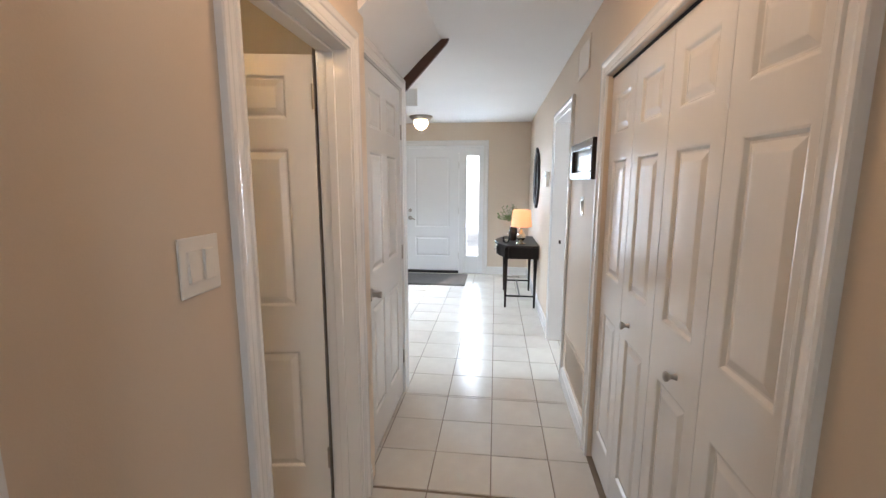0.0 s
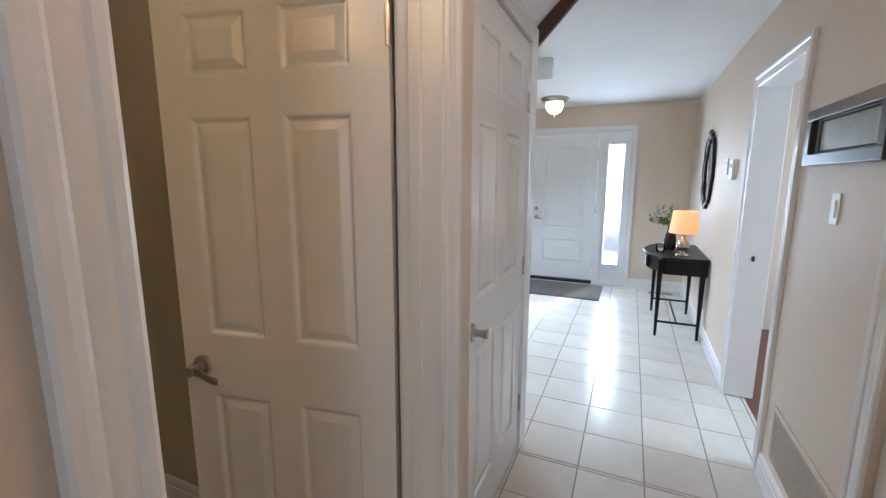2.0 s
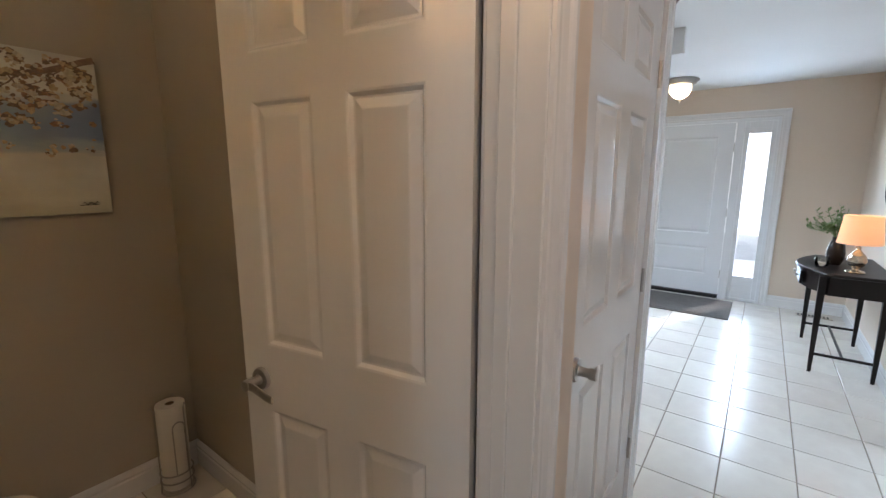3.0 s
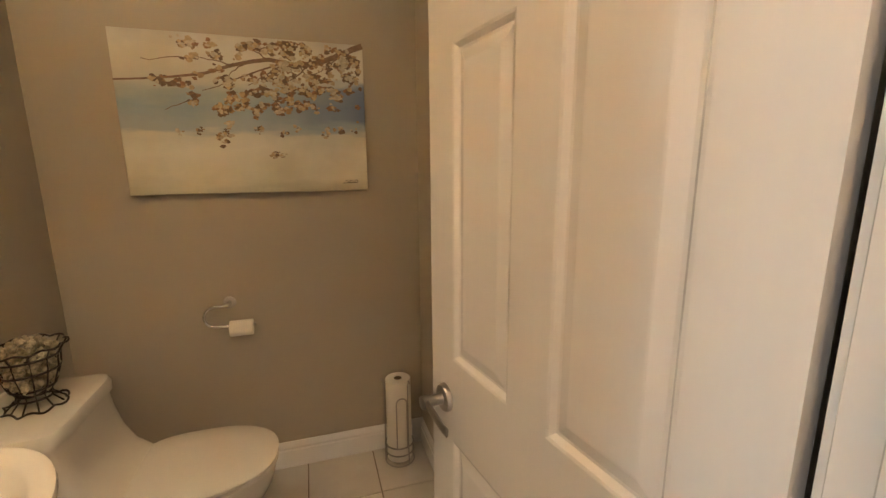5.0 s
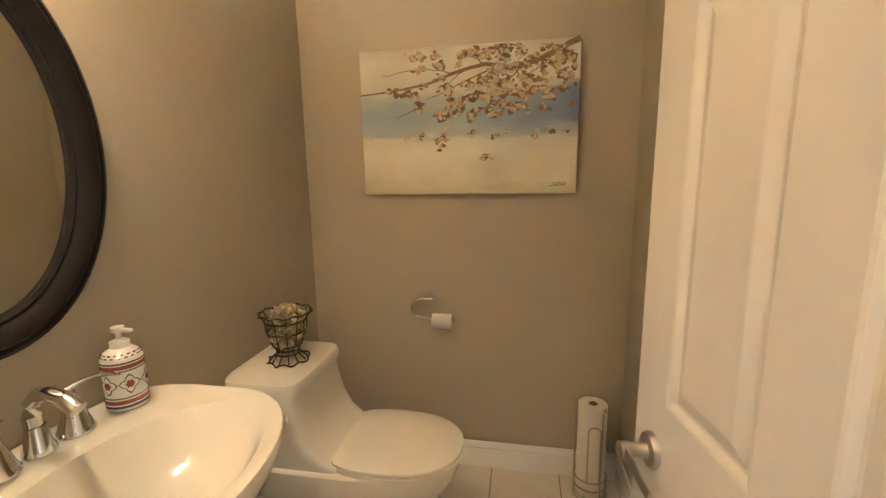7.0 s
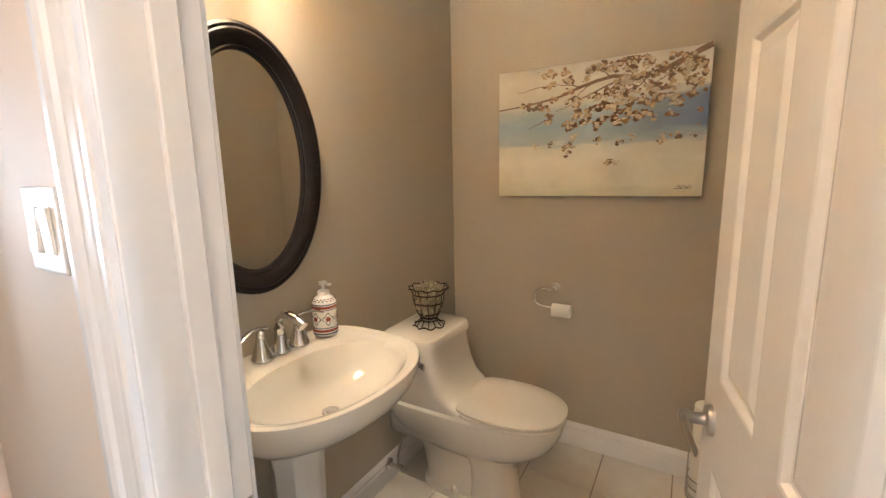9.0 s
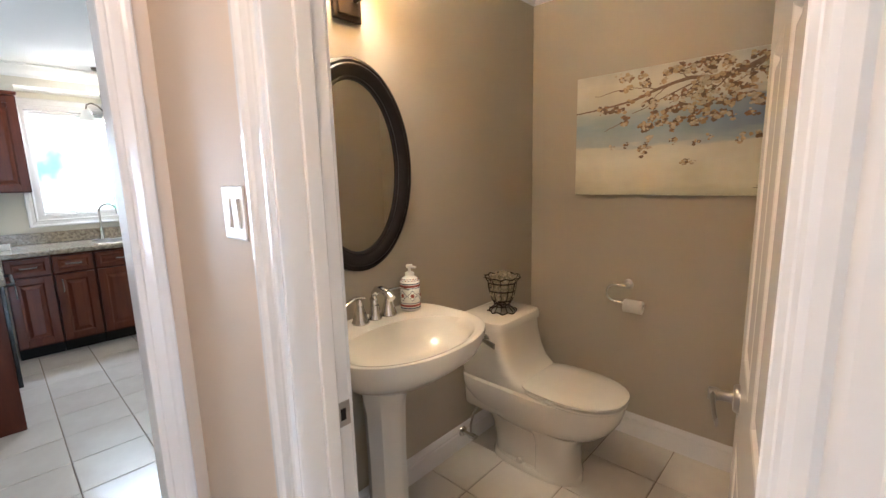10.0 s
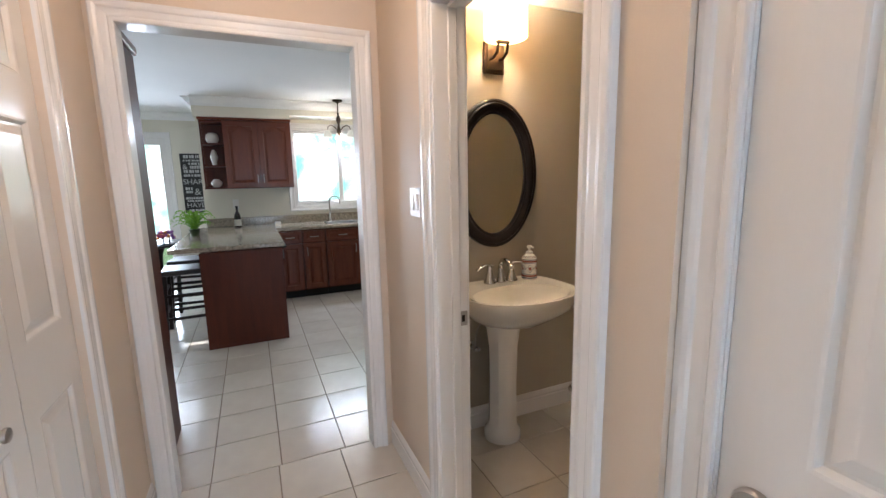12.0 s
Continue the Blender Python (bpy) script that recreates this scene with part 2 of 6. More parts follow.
def skirting(name, runs):
    """Moulded baseboard along runs of ((x0, y0), (x1, y1), (nx, ny)), the normal pointing into the room."""
    bm = bmesh.new()
    for (x0, y0), (x1, y1), (nx, ny) in runs:
        a = [bm.verts.new((x0 + nx * o, y0 + ny * o, z)) for o, z in BASE]
        b = [bm.verts.new((x1 + nx * o, y1 + ny * o, z)) for o, z in BASE]
        for i in range(len(BASE) - 1):
            bm.faces.new((a[i], a[i + 1], b[i + 1], b[i]))
        bm.faces.new(a)
        bm.faces.new(b)
    return tagged(part(name, bm, M_TRIM), "white moulded wooden baseboard along the wall", "baseboard", kind="structure")


def raised_panel(u0, z0, u1, z1, face, s, d=0.010):
    """A moulded raised panel set in a leaf, its frame edge at the surface y = face, which looks along s * y."""
    steps = [(0.0, 0.0), (0.006, -0.0015), (0.014, -d), (0.020, -d), (0.044, -0.0022), (0.048, -0.0018)]
    bm = bmesh.new()
    rings = []
    for o, n in steps:
        y = face + s * n
        rings.append([(u0 + o, y, z0 + o), (u1 - o, y, z0 + o), (u1 - o, y, z1 - o), (u0 + o, y, z1 - o)])
    vs = [[bm.verts.new(p) for p in r] for r in rings]
    for a, b in zip(vs, vs[1:]):
        for i in range(4):
            bm.faces.new((a[i], a[(i + 1) % 4], b[(i + 1) % 4], b[i]))
    bm.faces.new(vs[-1])
    return bm


def leaf(parent, w, z0, z1, cols, rows, t=0.035, material=None, both=True, at=0.0):
    """A moulded panel door leaf: x at..at+w, y from 0 to t (the shown face). cols and rows: spans of the panels."""
    material = material or M_DOOR
    bm = bmesh.new()
    cols = [(at + a, at + b) for a, b in cols]
    us = sorted({at, at + w, *[c for p in cols for c in p]})
    zs = sorted({z0, z1, *[c for p in rows for c in p]})
    cells = [(a, b) for a in cols for b in rows]
    out = 1 if t > 0 else -1
    for side in ((t, 0.0) if both else (t,)):
        for i in range(len(us) - 1):
            for j in range(len(zs) - 1):
                if ((us[i], us[i + 1]), (zs[j], zs[j + 1])) in cells:
                    continue
                bm.faces.new([bm.verts.new(p) for p in ((us[i], side, zs[j]), (us[i + 1], side, zs[j]), (us[i + 1], side, zs[j + 1]), (us[i], side, zs[j + 1]))])
    ring = ((at, z0), (at + w, z0), (at + w, z1), (at, z1))
    for a, b in zip(ring, ring[1:] + ring[:1]):
        bm.faces.new([bm.verts.new(p) for p in ((a[0], t, a[1]), (b[0], t, b[1]), (b[0], 0, b[1]), (a[0], 0, a[1]))])
    if not both:
        bm.faces.new([bm.verts.new((u, 0, z)) for u, z in ring])
    bmesh.ops.remove_doubles(bm, verts=bm.verts, dist=1e-5)
    lf = part("leaf", bm, material, parent)
    for a, b in cells:
        pb = raised_panel(a[0], b[0], a[1], b[1], t, out)
        if both:
            q = raised_panel(a[0], b[0], a[1], b[1], 0.0, -out)
            me = bpy.data.meshes.new("tmp")
            q.to_mesh(me)
            q.free()
            pb.from_mesh(me)
            bpy.data.meshes.remove(me)
        part("panel", pb, material, parent)
    return lf


def lever_handle(parent, x, y, z, toward, out=-1, droop=0.016, neck=0.0):
    """A round rose with a curved lever; toward: +1 or -1 along x, out: the side along y; droop: how far its end hangs."""
    bm = bmesh.new()
    r = Matrix.Translation((x, y, z)) @ pose(0, 0, 0, 90 if out < 0 else -90)
    lathe(bm, [(0, 0), (0.035, 0), (0.035, 0.006), (0.031, 0.012), (0.016, 0.014), (0.0135, 0.02), (0.0135, 0.040 + neck), (0.0165, 0.044 + neck), (0.0165, 0.062 + neck), (0.014, 0.064 + neck), (0, 0.064 + neck)], r, 24)
    h = part("handle", bm, M_STEEL, parent, "brushed nickel lever handle", smooth=True)
    bm = bmesh.new()
    rings = []
    for k in range(8):
        f = k / 7
        cx, cz = x + toward * (0.0 + 0.088 * f), z + 0.005 * math.sin(f * 5) - droop * f
        hh, tt = 0.012 + 0.002 * math.sin(f * 3), 0.007 - 0.003 * f
        cy = y + out * (0.054 + neck - 0.012 * f * f)
        rings.append([(cx, cy + tt * math.cos(a), cz + hh * math.sin(a)) for a in [2 * math.pi * q / 10 for q in range(10)]])
    loft(bm, rings)
    part("lever", bm, M_STEEL, h, smooth=True)


def hinge(parent, x, y, z):
    bm = bmesh.new()
    lathe(bm, [(0, -0.05), (0.0075, -0.05), (0.0075, 0.05), (0, 0.05)], Matrix.Translation((x, y, z)), 10)
    for k in range(4):
        box(bm, x - 0.0065, y - 0.0065, z - 0.028 + 0.018 * k, x + 0.0065, y + 0.0065, z - 0.0265 + 0.018 * k)
    part("hinge", bm, M_STEEL, parent, "nickel butt hinge")



# ---- large structure ----
H = 2.47
LX, SX, RX = -0.612, -0.648, 0.532        # hall: left wall, wall of the stair door, right wall
KY, K0, K1 = 0.456, -0.494, 0.436         # kitchen doorway wall, hall side, and its opening
FY = 7.16                                # front wall
PX, PY0, PY1, PFX = -2.50, 0.532, 1.978, -0.740   # powder room: back wall, basin wall, wall behind the door, doorway wall
D0, D1, DH = 1.130, 1.889, 2.06           # powder room doorway

wall("wall_kitchen_doorway", [(-0.735, 0.37, 0, K0, KY, H), (K1, 0.37, 0, 1.6, KY, H), (K0, 0.37, 2.085, K1, KY, H)], M_WALL, "warm beige painted wall with a wide doorway to the kitchen")
wall("wall_hall_left", [(-0.70, KY, 0, LX, D0 - 0.02, H), (-0.70, D1 + 0.02, 0, LX, 2.03, H), (-0.70, D0 - 0.02, DH + 0.02, LX, D1 + 0.02, H)], M_WALL, "warm beige painted hall wall with the powder room doorway")
S0, S1 = 2.182, 3.015                    # stair closet doorway
wall("wall_stair_closet", [(-0.80, 2.1125, 0, SX, S0, H), (-0.80, 2.03, 0, -0.70, 2.1125, H), (-0.80, S1, 0, SX, 3.10, H), (-0.80, S0, 2.138, SX, S1, H)], M_WALL, "warm beige painted wall round the stair closet door")
C0, C1, CH = 0.93, 2.41, 2.05
O0, O1, OH = 3.39, 4.205, 2.06
wall("wall_hall_right", [(RX, KY, 0, RX + 0.12, C0, H), (RX, C1, 0, RX + 0.12, O0 - 0.02, H), (RX, O1 + 0.02, 0, RX + 0.12, FY + 0.15, H), (RX, C0, CH, RX + 0.12, C1, H), (RX, O0 - 0.02, OH + 0.02, RX + 0.12, O1 + 0.02, H)], M_WALL, "warm beige painted hall wall with closet and dining room doorway")
E0, E1, EH = -1.865, -0.205, 2.115
wall("wall_front", [(-2.75, FY, 0, E0, FY + 0.15, H), (E1, FY, 0, RX, FY + 0.15, H), (E0, FY, EH, E1, FY + 0.15, H)], M_WALL, "warm beige painted wall round the front door")
wall("wall_foyer_left", [(-2.75, 2.98, 0, -2.63, FY, H)], M_WALL, "plain beige foyer wall")
wall("wall_foyer_back", [(-2.63, 2.98, 0, -0.80, 3.10, H)], M_WALL, "plain beige wall behind the stairs")
wall("wall_closet_back", [(1.12, C0 - 0.1, 0, 1.17, C1 + 0.1, H), (RX + 0.12, C0 - 0.15, 0, 1.17, C0 - 0.1, H), (RX + 0.12, C1 + 0.1, 0, 1.17, C1 + 0.15, H)], M_WALL, "plain closet walls behind the folding doors")
wall("wall_powder_back", [(PX - 0.1, PY0 - 0.1, 0, PX, PY1 + 0.1, H)], M_TAUPE, "taupe painted powder room wall behind the canvas")
wall("wall_powder_basin", [(PX, PY0 - 0.1, 0, -0.735, PY0, H), (-0.735, KY + 0.002, 0, -0.702, PY0, H)], M_TAUPE, "taupe painted powder room wall behind the basin")
wall("wall_powder_door", [(PX, PY1, 0, -0.80, PY1 + 0.1, H)], M_TAUPE, "taupe painted powder room wall behind the open door")
wall("wall_powder_front", [(PFX, PY0, 0, -0.702, D0 - 0.02, H), (PFX, D1 + 0.02, 0, -0.702, 2.028, H), (PFX, D0 - 0.02, DH + 0.02, -0.702, D1 + 0.02, H)], M_TAUPE, "taupe painted powder room side of the doorway wall")
wall("wall_stair_closet_inside", [(-1.5, 2.145, 0, -1.45, 2.98, H)], M_WALL, "plain wall inside the stair closet")
tagged(part("wall_corner", B((-0.70, 2.03, 0, LX, 2.1125, H)), M_WALL), "beige wall end beside the stair closet door", "wall", kind="structure")
# sloped underside of the stairs over the stair closet door
bm = bmesh.new()
loft(bm, [[(SX, y, 2.222), (SX, y, H), (-0.395, y, H)] for y in (2.035, 3.10)])
tagged(part("stair_soffit", bm, M_CEIL), "white sloped plaster soffit under the stairs", "soffit", kind="structure")
bm = bmesh.new()
loft(bm, [[(SX - 0.015, y, 2.11), (SX - 0.015, y, 2.222), (-0.385, y, H - 0.001), (-0.335, y, H - 0.001), (-0.35, y, 2.44)] for y in (3.102, 3.13)])
tagged(part("stair_trim", bm, M_BROWN), "dark brown stained wooden edge trim of the stairs", "trim", kind="structure")
tagged(part("stair_header", B((-2.63, 4.58, 2.30, -0.82, 4.63, H), bevel=0.003), M_CEIL), "pale plaster header hanging below the foyer ceiling", "header", kind="structure")
tagged(part("ceiling", B((-2.75, 0.30, H, 1.20, FY + 0.15, H + 0.1)), M_CEIL), "plain white painted hall and foyer ceiling", "ceiling", kind="structure")
tagged(part("ceiling_kitchen", B((-3.2, -4.75, H, 3.2, 0.30, H + 0.1)), M_CEIL), "plain white painted kitchen ceiling", "ceiling", kind="structure")

# kitchen shell
KB, NB = -3.62, -4.7                     # kitchen back wall, breakfast nook back wall
W0, W1, WZ0, WZ1 = -1.85, -0.54, 1.14, 2.18
wall("wall_kitchen_back", [(-3.2, KB - 0.14, 0, W0, KB, H), (W1, KB - 0.14, 0, 0.56, KB, H), (W0, KB - 0.14, 0, W1, KB, WZ0), (W0, KB - 0.14, WZ1, W1, KB, H)], M_KWALL, "pale cream kitchen wall with the window")
wall("wall_kitchen_step", [(0.46, NB, 0, 0.56, KB - 0.14, H)], M_KWALL, "pale cream wall between kitchen and breakfast nook")
P0, P1 = 1.08, 2.6
wall("wall_nook_back", [(0.46, NB - 0.12, 0, P0, NB, H), (P1, NB - 0.12, 0, 3.2, NB, H), (P0, NB - 0.12, 2.12, P1, NB, H)], M_KWALL, "pale cream breakfast nook wall with the patio door")
wall("wall_kitchen_sides", [(-3.3, KB - 0.14, 0, -3.2, 0.37, H), (3.2, NB - 0.12, 0, 3.3, 0.37, H), (-3.2, 0.27, 0, -0.735, 0.37, H), (1.6, 0.27, 0, 3.2, 0.37, H)], M_KWALL, "plain pale cream kitchen walls")
# dining room shell
wall("wall_dining", [(RX + 0.12, 2.7, 0, 3.5, 2.8, H), (RX + 0.12, 5.9, 0, 3.5, 6.0, H), (3.4, 2.8, 0, 3.5, 3.0, H), (3.4, 4.8, 0, 3.5, 5.9, H), (3.4, 3.0, 0, 3.5, 4.8, 0.7), (3.4, 3.0, 2.1, 3.5, 4.8, H)], M_WALL, "plain beige dining room walls with a bright window")
tagged(part("ceiling_dining", B((RX + 0.12, 2.7, H, 3.5, 6.0, H + 0.1)), M_CEIL), "plain white dining room ceiling", "ceiling", kind="structure")

# grounds and floors
tagged(part("ground", B((-60, -60, -0.4, 60, 60, -0.25)), mat("lawn", (0.06, 0.11, 0.03), 0.9, vary=0.4, scale=3, bump=0.5)), "green lawn outside the house", "ground", kind="structure")
floor_hall = tagged(part("floor", B((-2.75, 0.40, -0.12, RX + 0.12, FY + 0.15, -0.006)), M_GROUT), "cream glazed ceramic tile floor with tan grout", "floor", kind="structure")
floor_kitchen = tagged(part("floor_kitchen", B((-3.2, NB - 0.1, -0.12, 3.2, 0.40, -0.006)), M_GROUT), "cream glazed ceramic tile floor of the kitchen", "floor", kind="structure")
tagged(part("floor_dining", B((RX + 0.12, 2.7, -0.12, 3.5, 6.0, -0.004)), M_DWOOD), "dark reddish wooden dining room floor", "floor", kind="structure")

# casings and jambs
def along_y(x, y0, out):
    """Carries (along, out, up) to a wall that runs along y."""
    return Matrix(((0, out, 0, x), (1, 0, 0, y0), (0, 0, 1, 0), (0, 0, 0, 1)))


def along_x(y, x0, out):
    return Matrix(((1, 0, 0, x0), (0, out, 0, y), (0, 0, 1, 0), (0, 0, 0, 1)))


casing("door_casing_powder", along_y(LX, D0 - 0.006, 1), D1 - D0 + 0.012, DH + 0.006)
casing("door_casing_powder_inside", along_y(PFX, D0 - 0.006, -1), D1 - D0 + 0.012, DH + 0.006)
casing("door_casing_stair_closet", along_y(SX, S0 + 0.002, 1), S1 - S0 - 0.004, 2.136, width=0.88)
casing("door_casing_closet", along_y(RX, C0, -1), C1 - C0, CH, width=0.92)
casing("door_casing_dining", along_y(RX, O0, -1), O1 - O0, OH, width=0.95)
casing("door_casing_kitchen", along_x(KY, K0, 1), K1 - K0, 2.085, width=0.93)
casing("door_casing_kitchen_inside", along_x(0.37, K0, -1), K1 - K0, 2.085)
casing("door_casing_front", along_x(FY, E0, -1), E1 - E0, EH, width=0.95, label="white moulded casing of the front door and sidelights")


def jamb(name, x0, x1, y0, y1, h, stop=None):
    t = 0.02
    if stop == "y":
        bs = [(x0, y0 - t, 0, x1, y0, h + t), (x0, y1, 0, x1, y1 + t, h + t), (x0, y0, h, x1, y1, h + t)]
    else:
        bs = [(x0 - t, y0, 0, x0, y1, h + t), (x1, y0, 0, x1 + t, y1, h + t), (x0, y0, h, x1, y1, h + t)]
    return tagged(part(name, B(*bs, bevel=0.002, seg=1), M_TRIM), "white painted door jamb lining the opening", "door jamb", kind="structure")


jamb("door_jamb_powder", PFX - 0.002, LX + 0.002, D0, D1, DH, "y")
jamb("door_jamb_dining", RX - 0.002, RX + 0.165, O0, O1, OH, "y")
tagged(part("door_stop", B((-0.705, D0, 0, -0.670, D0 + 0.011, DH), (-0.705, D1 - 0.011, 0, -0.670, D1, DH), (-0.705, D0 + 0.011, DH - 0.011, -0.670, D1 - 0.011, DH), bevel=0.002, seg=1), M_TRIM), "white painted door stop strip on the jamb", "door stop", kind="structure")
tagged(part("door_jamb_kitchen", B((K0 - 0.015, 0.366, 0, K0 + 0.0005, KY + 0.002, 2.10), (K1 - 0.0005, 0.366, 0, K1 + 0.015, KY + 0.002, 2.10), (K0 + 0.0005, 0.366, 2.0845, K1 - 0.0005, KY + 0.002, 2.10)), M_TRIM), "white painted jamb of the kitchen doorway", "door jamb", kind="structure")
skirting("baseboard_hall", [((LX, KY), (LX, D0 - 0.09), (1, 0)), ((LX, D1 + 0.09), (LX, 2.03), (1, 0)), ((SX, 3.088), (SX, 3.10), (1, 0)),
    ((RX, KY), (RX, C0 - 0.08), (-1, 0)), ((RX, C1 + 0.08), (RX, O0 - 0.08), (-1, 0)), ((RX, O1 + 0.08), (RX, FY), (-1, 0)), ((E1 + 0.08, FY), (RX, FY), (0, -1)), ((-2.63, FY), (E0 - 0.08, FY), (0, -1)), ((-2.63, 3.10), (-2.63, FY), (1, 0))])
skirting("baseboard_powder", [((PX, PY0), (PX, PY1), (1, 0)), ((PX, PY0), (PFX, PY0), (0, 1)), ((PX, PY1), (-0.80, PY1), (0, -1)), ((PFX, PY0), (PFX, D0 - 0.09), (-1, 0))])
skirting("baseboard_kitchen", [((0.56, NB), (P0 - 0.08, NB), (0, 1)), ((0.56, NB), (0.56, KB), (1, 0))])


def crown(name, runs, s=0.09):
    prof = [(0.0, 0.0), (0.012, 0.0), (0.02, 0.02), (0.05, 0.045), (0.07, 0.075), (0.09, 0.08), (0.09, 0.09), (0.0, 0.09)]
    bm = bmesh.new()
    for (x0, y0), (x1, y1), (nx, ny) in runs:
        a = [bm.verts.new((x0 + nx * o * s / 0.09, y0 + ny * o * s / 0.09, H - s + z * s / 0.09)) for o, z in prof]
        b = [bm.verts.new((x1 + nx * o * s / 0.09, y1 + ny * o * s / 0.09, H - s + z * s / 0.09)) for o, z in prof]
        for i in range(len(prof) - 1):
            bm.faces.new((a[i], a[i + 1], b[i + 1], b[i]))
        bm.faces.new(a)
        bm.faces.new(b)
    return tagged(part(name, bm, M_CEIL), "white crown moulding under the ceiling", "crown moulding", kind="structure")


crown("crown_powder", [((PX, PY0), (PX, PY1), (1, 0)), ((PX, PY0), (PFX, PY0), (0, 1)), ((PX, PY1), (-0.785, PY1), (0, -1)), ((PFX, PY0), (PFX, PY1), (-1, 0))], 0.095)

# ---- doors ----
R6 = [(0.20, 0.778), (0.985, 1.672), (1.79, 1.965)]
# powder room door, standing open
pd = thing("door_1", pose(-0.769, 1.9195, 0, 0, 0, 189.6), "white six-panel door standing open into the powder room", "door", kind="structure")
W = 0.755
leaf(pd, W, 0.012, 2.045, [(0.110, 0.325), (0.432, 0.647)], R6)
lever_handle(pd, W - 0.074, 0.035, 0.875, -1, 1, 0.026, 0.002)
lever_handle(pd, W - 0.074, 0.0, 0.875, -1, -1, 0.016, -0.008)
for z in (0.25, 1.88):
    hinge(pd, 0.0, 0.040, z)
part("latch_plate", B((W - 0.0005, 0.006, 0.845, W + 0.0015, 0.029, 0.905)), M_STEEL, pd, "nickel latch plate")
tagged(part("strike_plate", B((-0.738, D0, 0.88, -0.700, D0 + 0.0025, 0.94), bevel=0.001, seg=1), M_STEEL), "brushed nickel strike plate on the white jamb", "strike plate", kind="structure")
# raised near-black block; the shade of the latch hole is painted by it
part("latch_hole_shade", B((-0.726, D0, 0.896, -0.713, D0 + 0.0035, 0.924)), M_DARK, bpy.data.objects["strike_plate"])

tagged(part("strike_plate", B((RX + 0.06, O1 - 0.0025, 0.955, RX + 0.08, O1, 0.99), bevel=0.001, seg=1), M_IRON), "dark metal strike plate on the dining room jamb", "strike plate", kind="structure")

# closed door of the closet under the stairs
sd = thing("door_2", pose(SX - 0.041, S1 - 0.007, 0, 0, 0, -90), "white glossy six-panel door, closed, of the stair closet", "door", kind="structure")
leaf(sd, 0.820, 0.012, 2.127, [(0.114, 0.356), (0.464, 0.706)], [(0.22, 0.86), (1.05, 1.69), (1.81, 2.01)], both=False)
lever_handle(sd, 0.760, 0.035, 0.945, -1, 1)
for z in (0.28, 1.05, 1.86):
    hinge(sd, -0.008, 0.040, z)
tagged(part("door_jamb_stair_closet", B((-0.80, S0 + 0.0005, 0, SX + 0.002, S0 + 0.0045, 2.135), (-0.80, S1 - 0.0045, 0, SX + 0.002, S1 - 0.0005, 2.135), (-0.80, S0 + 0.0045, 2.131, SX + 0.002, S1 - 0.0045, 2.135), (SX - 0.07, S0 + 0.0045, 0, SX - 0.056, S0 + 0.035, 2.131)), M_TRIM), "white painted door jamb lining the opening", "door jamb", kind="structure")

# folding doors of the hall closet
for k, name in enumerate(("door_3", "door_4")):
    cd = thing(name, pose(RX + 0.058, C0 + 0.002 + 0.739 * k, 0, 0, 0, 90), "white folding closet door with moulded panels, closed", "folding door", "closet doors", "structure")
    for q in range(2):
        leaf(cd, 0.366, 0.018, CH - 0.014, [(0.072, 0.292)], [(0.20, 0.87), (1.07, 1.64), (1.76, 1.94)], at=0.369 * q, both=False)
    bm = bmesh.new()
    kx = 0.515 if k == 0 else 0.25
    lathe(bm, [(0, 0), (0.012, 0), (0.009, 0.006), (0.007, 0.016), (0.012, 0.022), (0.017, 0.028), (0.016, 0.035), (0.008, 0.039), (0, 0.039)], Matrix.Translation((kx, 0.035, 0.94)) @ pose(0, 0, 0, -90), 20)
    part("knob", bm, M_STEEL, cd, "small brushed nickel knob", smooth=True)
tagged(part("closet_track", B((RX + 0.02, C0, CH - 0.012, RX + 0.07, C1, CH - 0.002)), M_DARK), "dark metal track above the folding doors", "track", kind="structure")

# front door with sidelights
fd = thing("door_5", pose(-1.497, FY + 0.06, 0), "white panelled front door, closed, with nickel hardware", "front door", kind="structure")
leaf(fd, 0.885, 0.045, 2.075, [(0.15, 0.735)], [(0.28, 0.62), (0.78, 1.93)], t=-0.04, material=M_FDOOR, both=False)
lever_handle(fd, 0.07, -0.04, 0.93, 1, -1)
bm = bmesh.new()
lathe(bm, [(0, 0), (0.03, 0), (0.03, 0.008), (0.024, 0.014), (0, 0.016)], Matrix.Translation((0.07, -0.04, 1.06)) @ pose(0, 0, 0, 90), 20)
part("deadbolt", bm, M_STEEL, fd, "round nickel deadbolt", smooth=True)
for z in (0.3, 1.05, 1.8):
    hinge(fd, 0.89, -0.044, z)
Y0, Y1 = FY + 0.004, FY + 0.12
tagged(part("door_frame", B((E0, Y0, 0, E0 + 0.03, Y1, EH), (E1 - 0.03, Y0, 0, E1, Y1, EH), (E0 + 0.03, Y0, 2.08, E1 - 0.03, Y1, EH), (-1.585, Y0, 0, -1.502, Y1, 2.08), (-0.607, Y0, 0, -0.525, Y1, 2.08), (E0 + 0.03, Y0 + 0.02, 0, E1 - 0.03, Y1, 0.03), bevel=0.002, seg=1), M_FDOOR), "white painted frame of the front door and sidelights", "door frame", kind="structure")
tagged(part("door_sill", B((-1.497, FY - 0.012, 0, -0.61, FY + 0.1, 0.035), bevel=0.004), M_DARK), "dark metal threshold under the front door", "threshold", kind="structure")
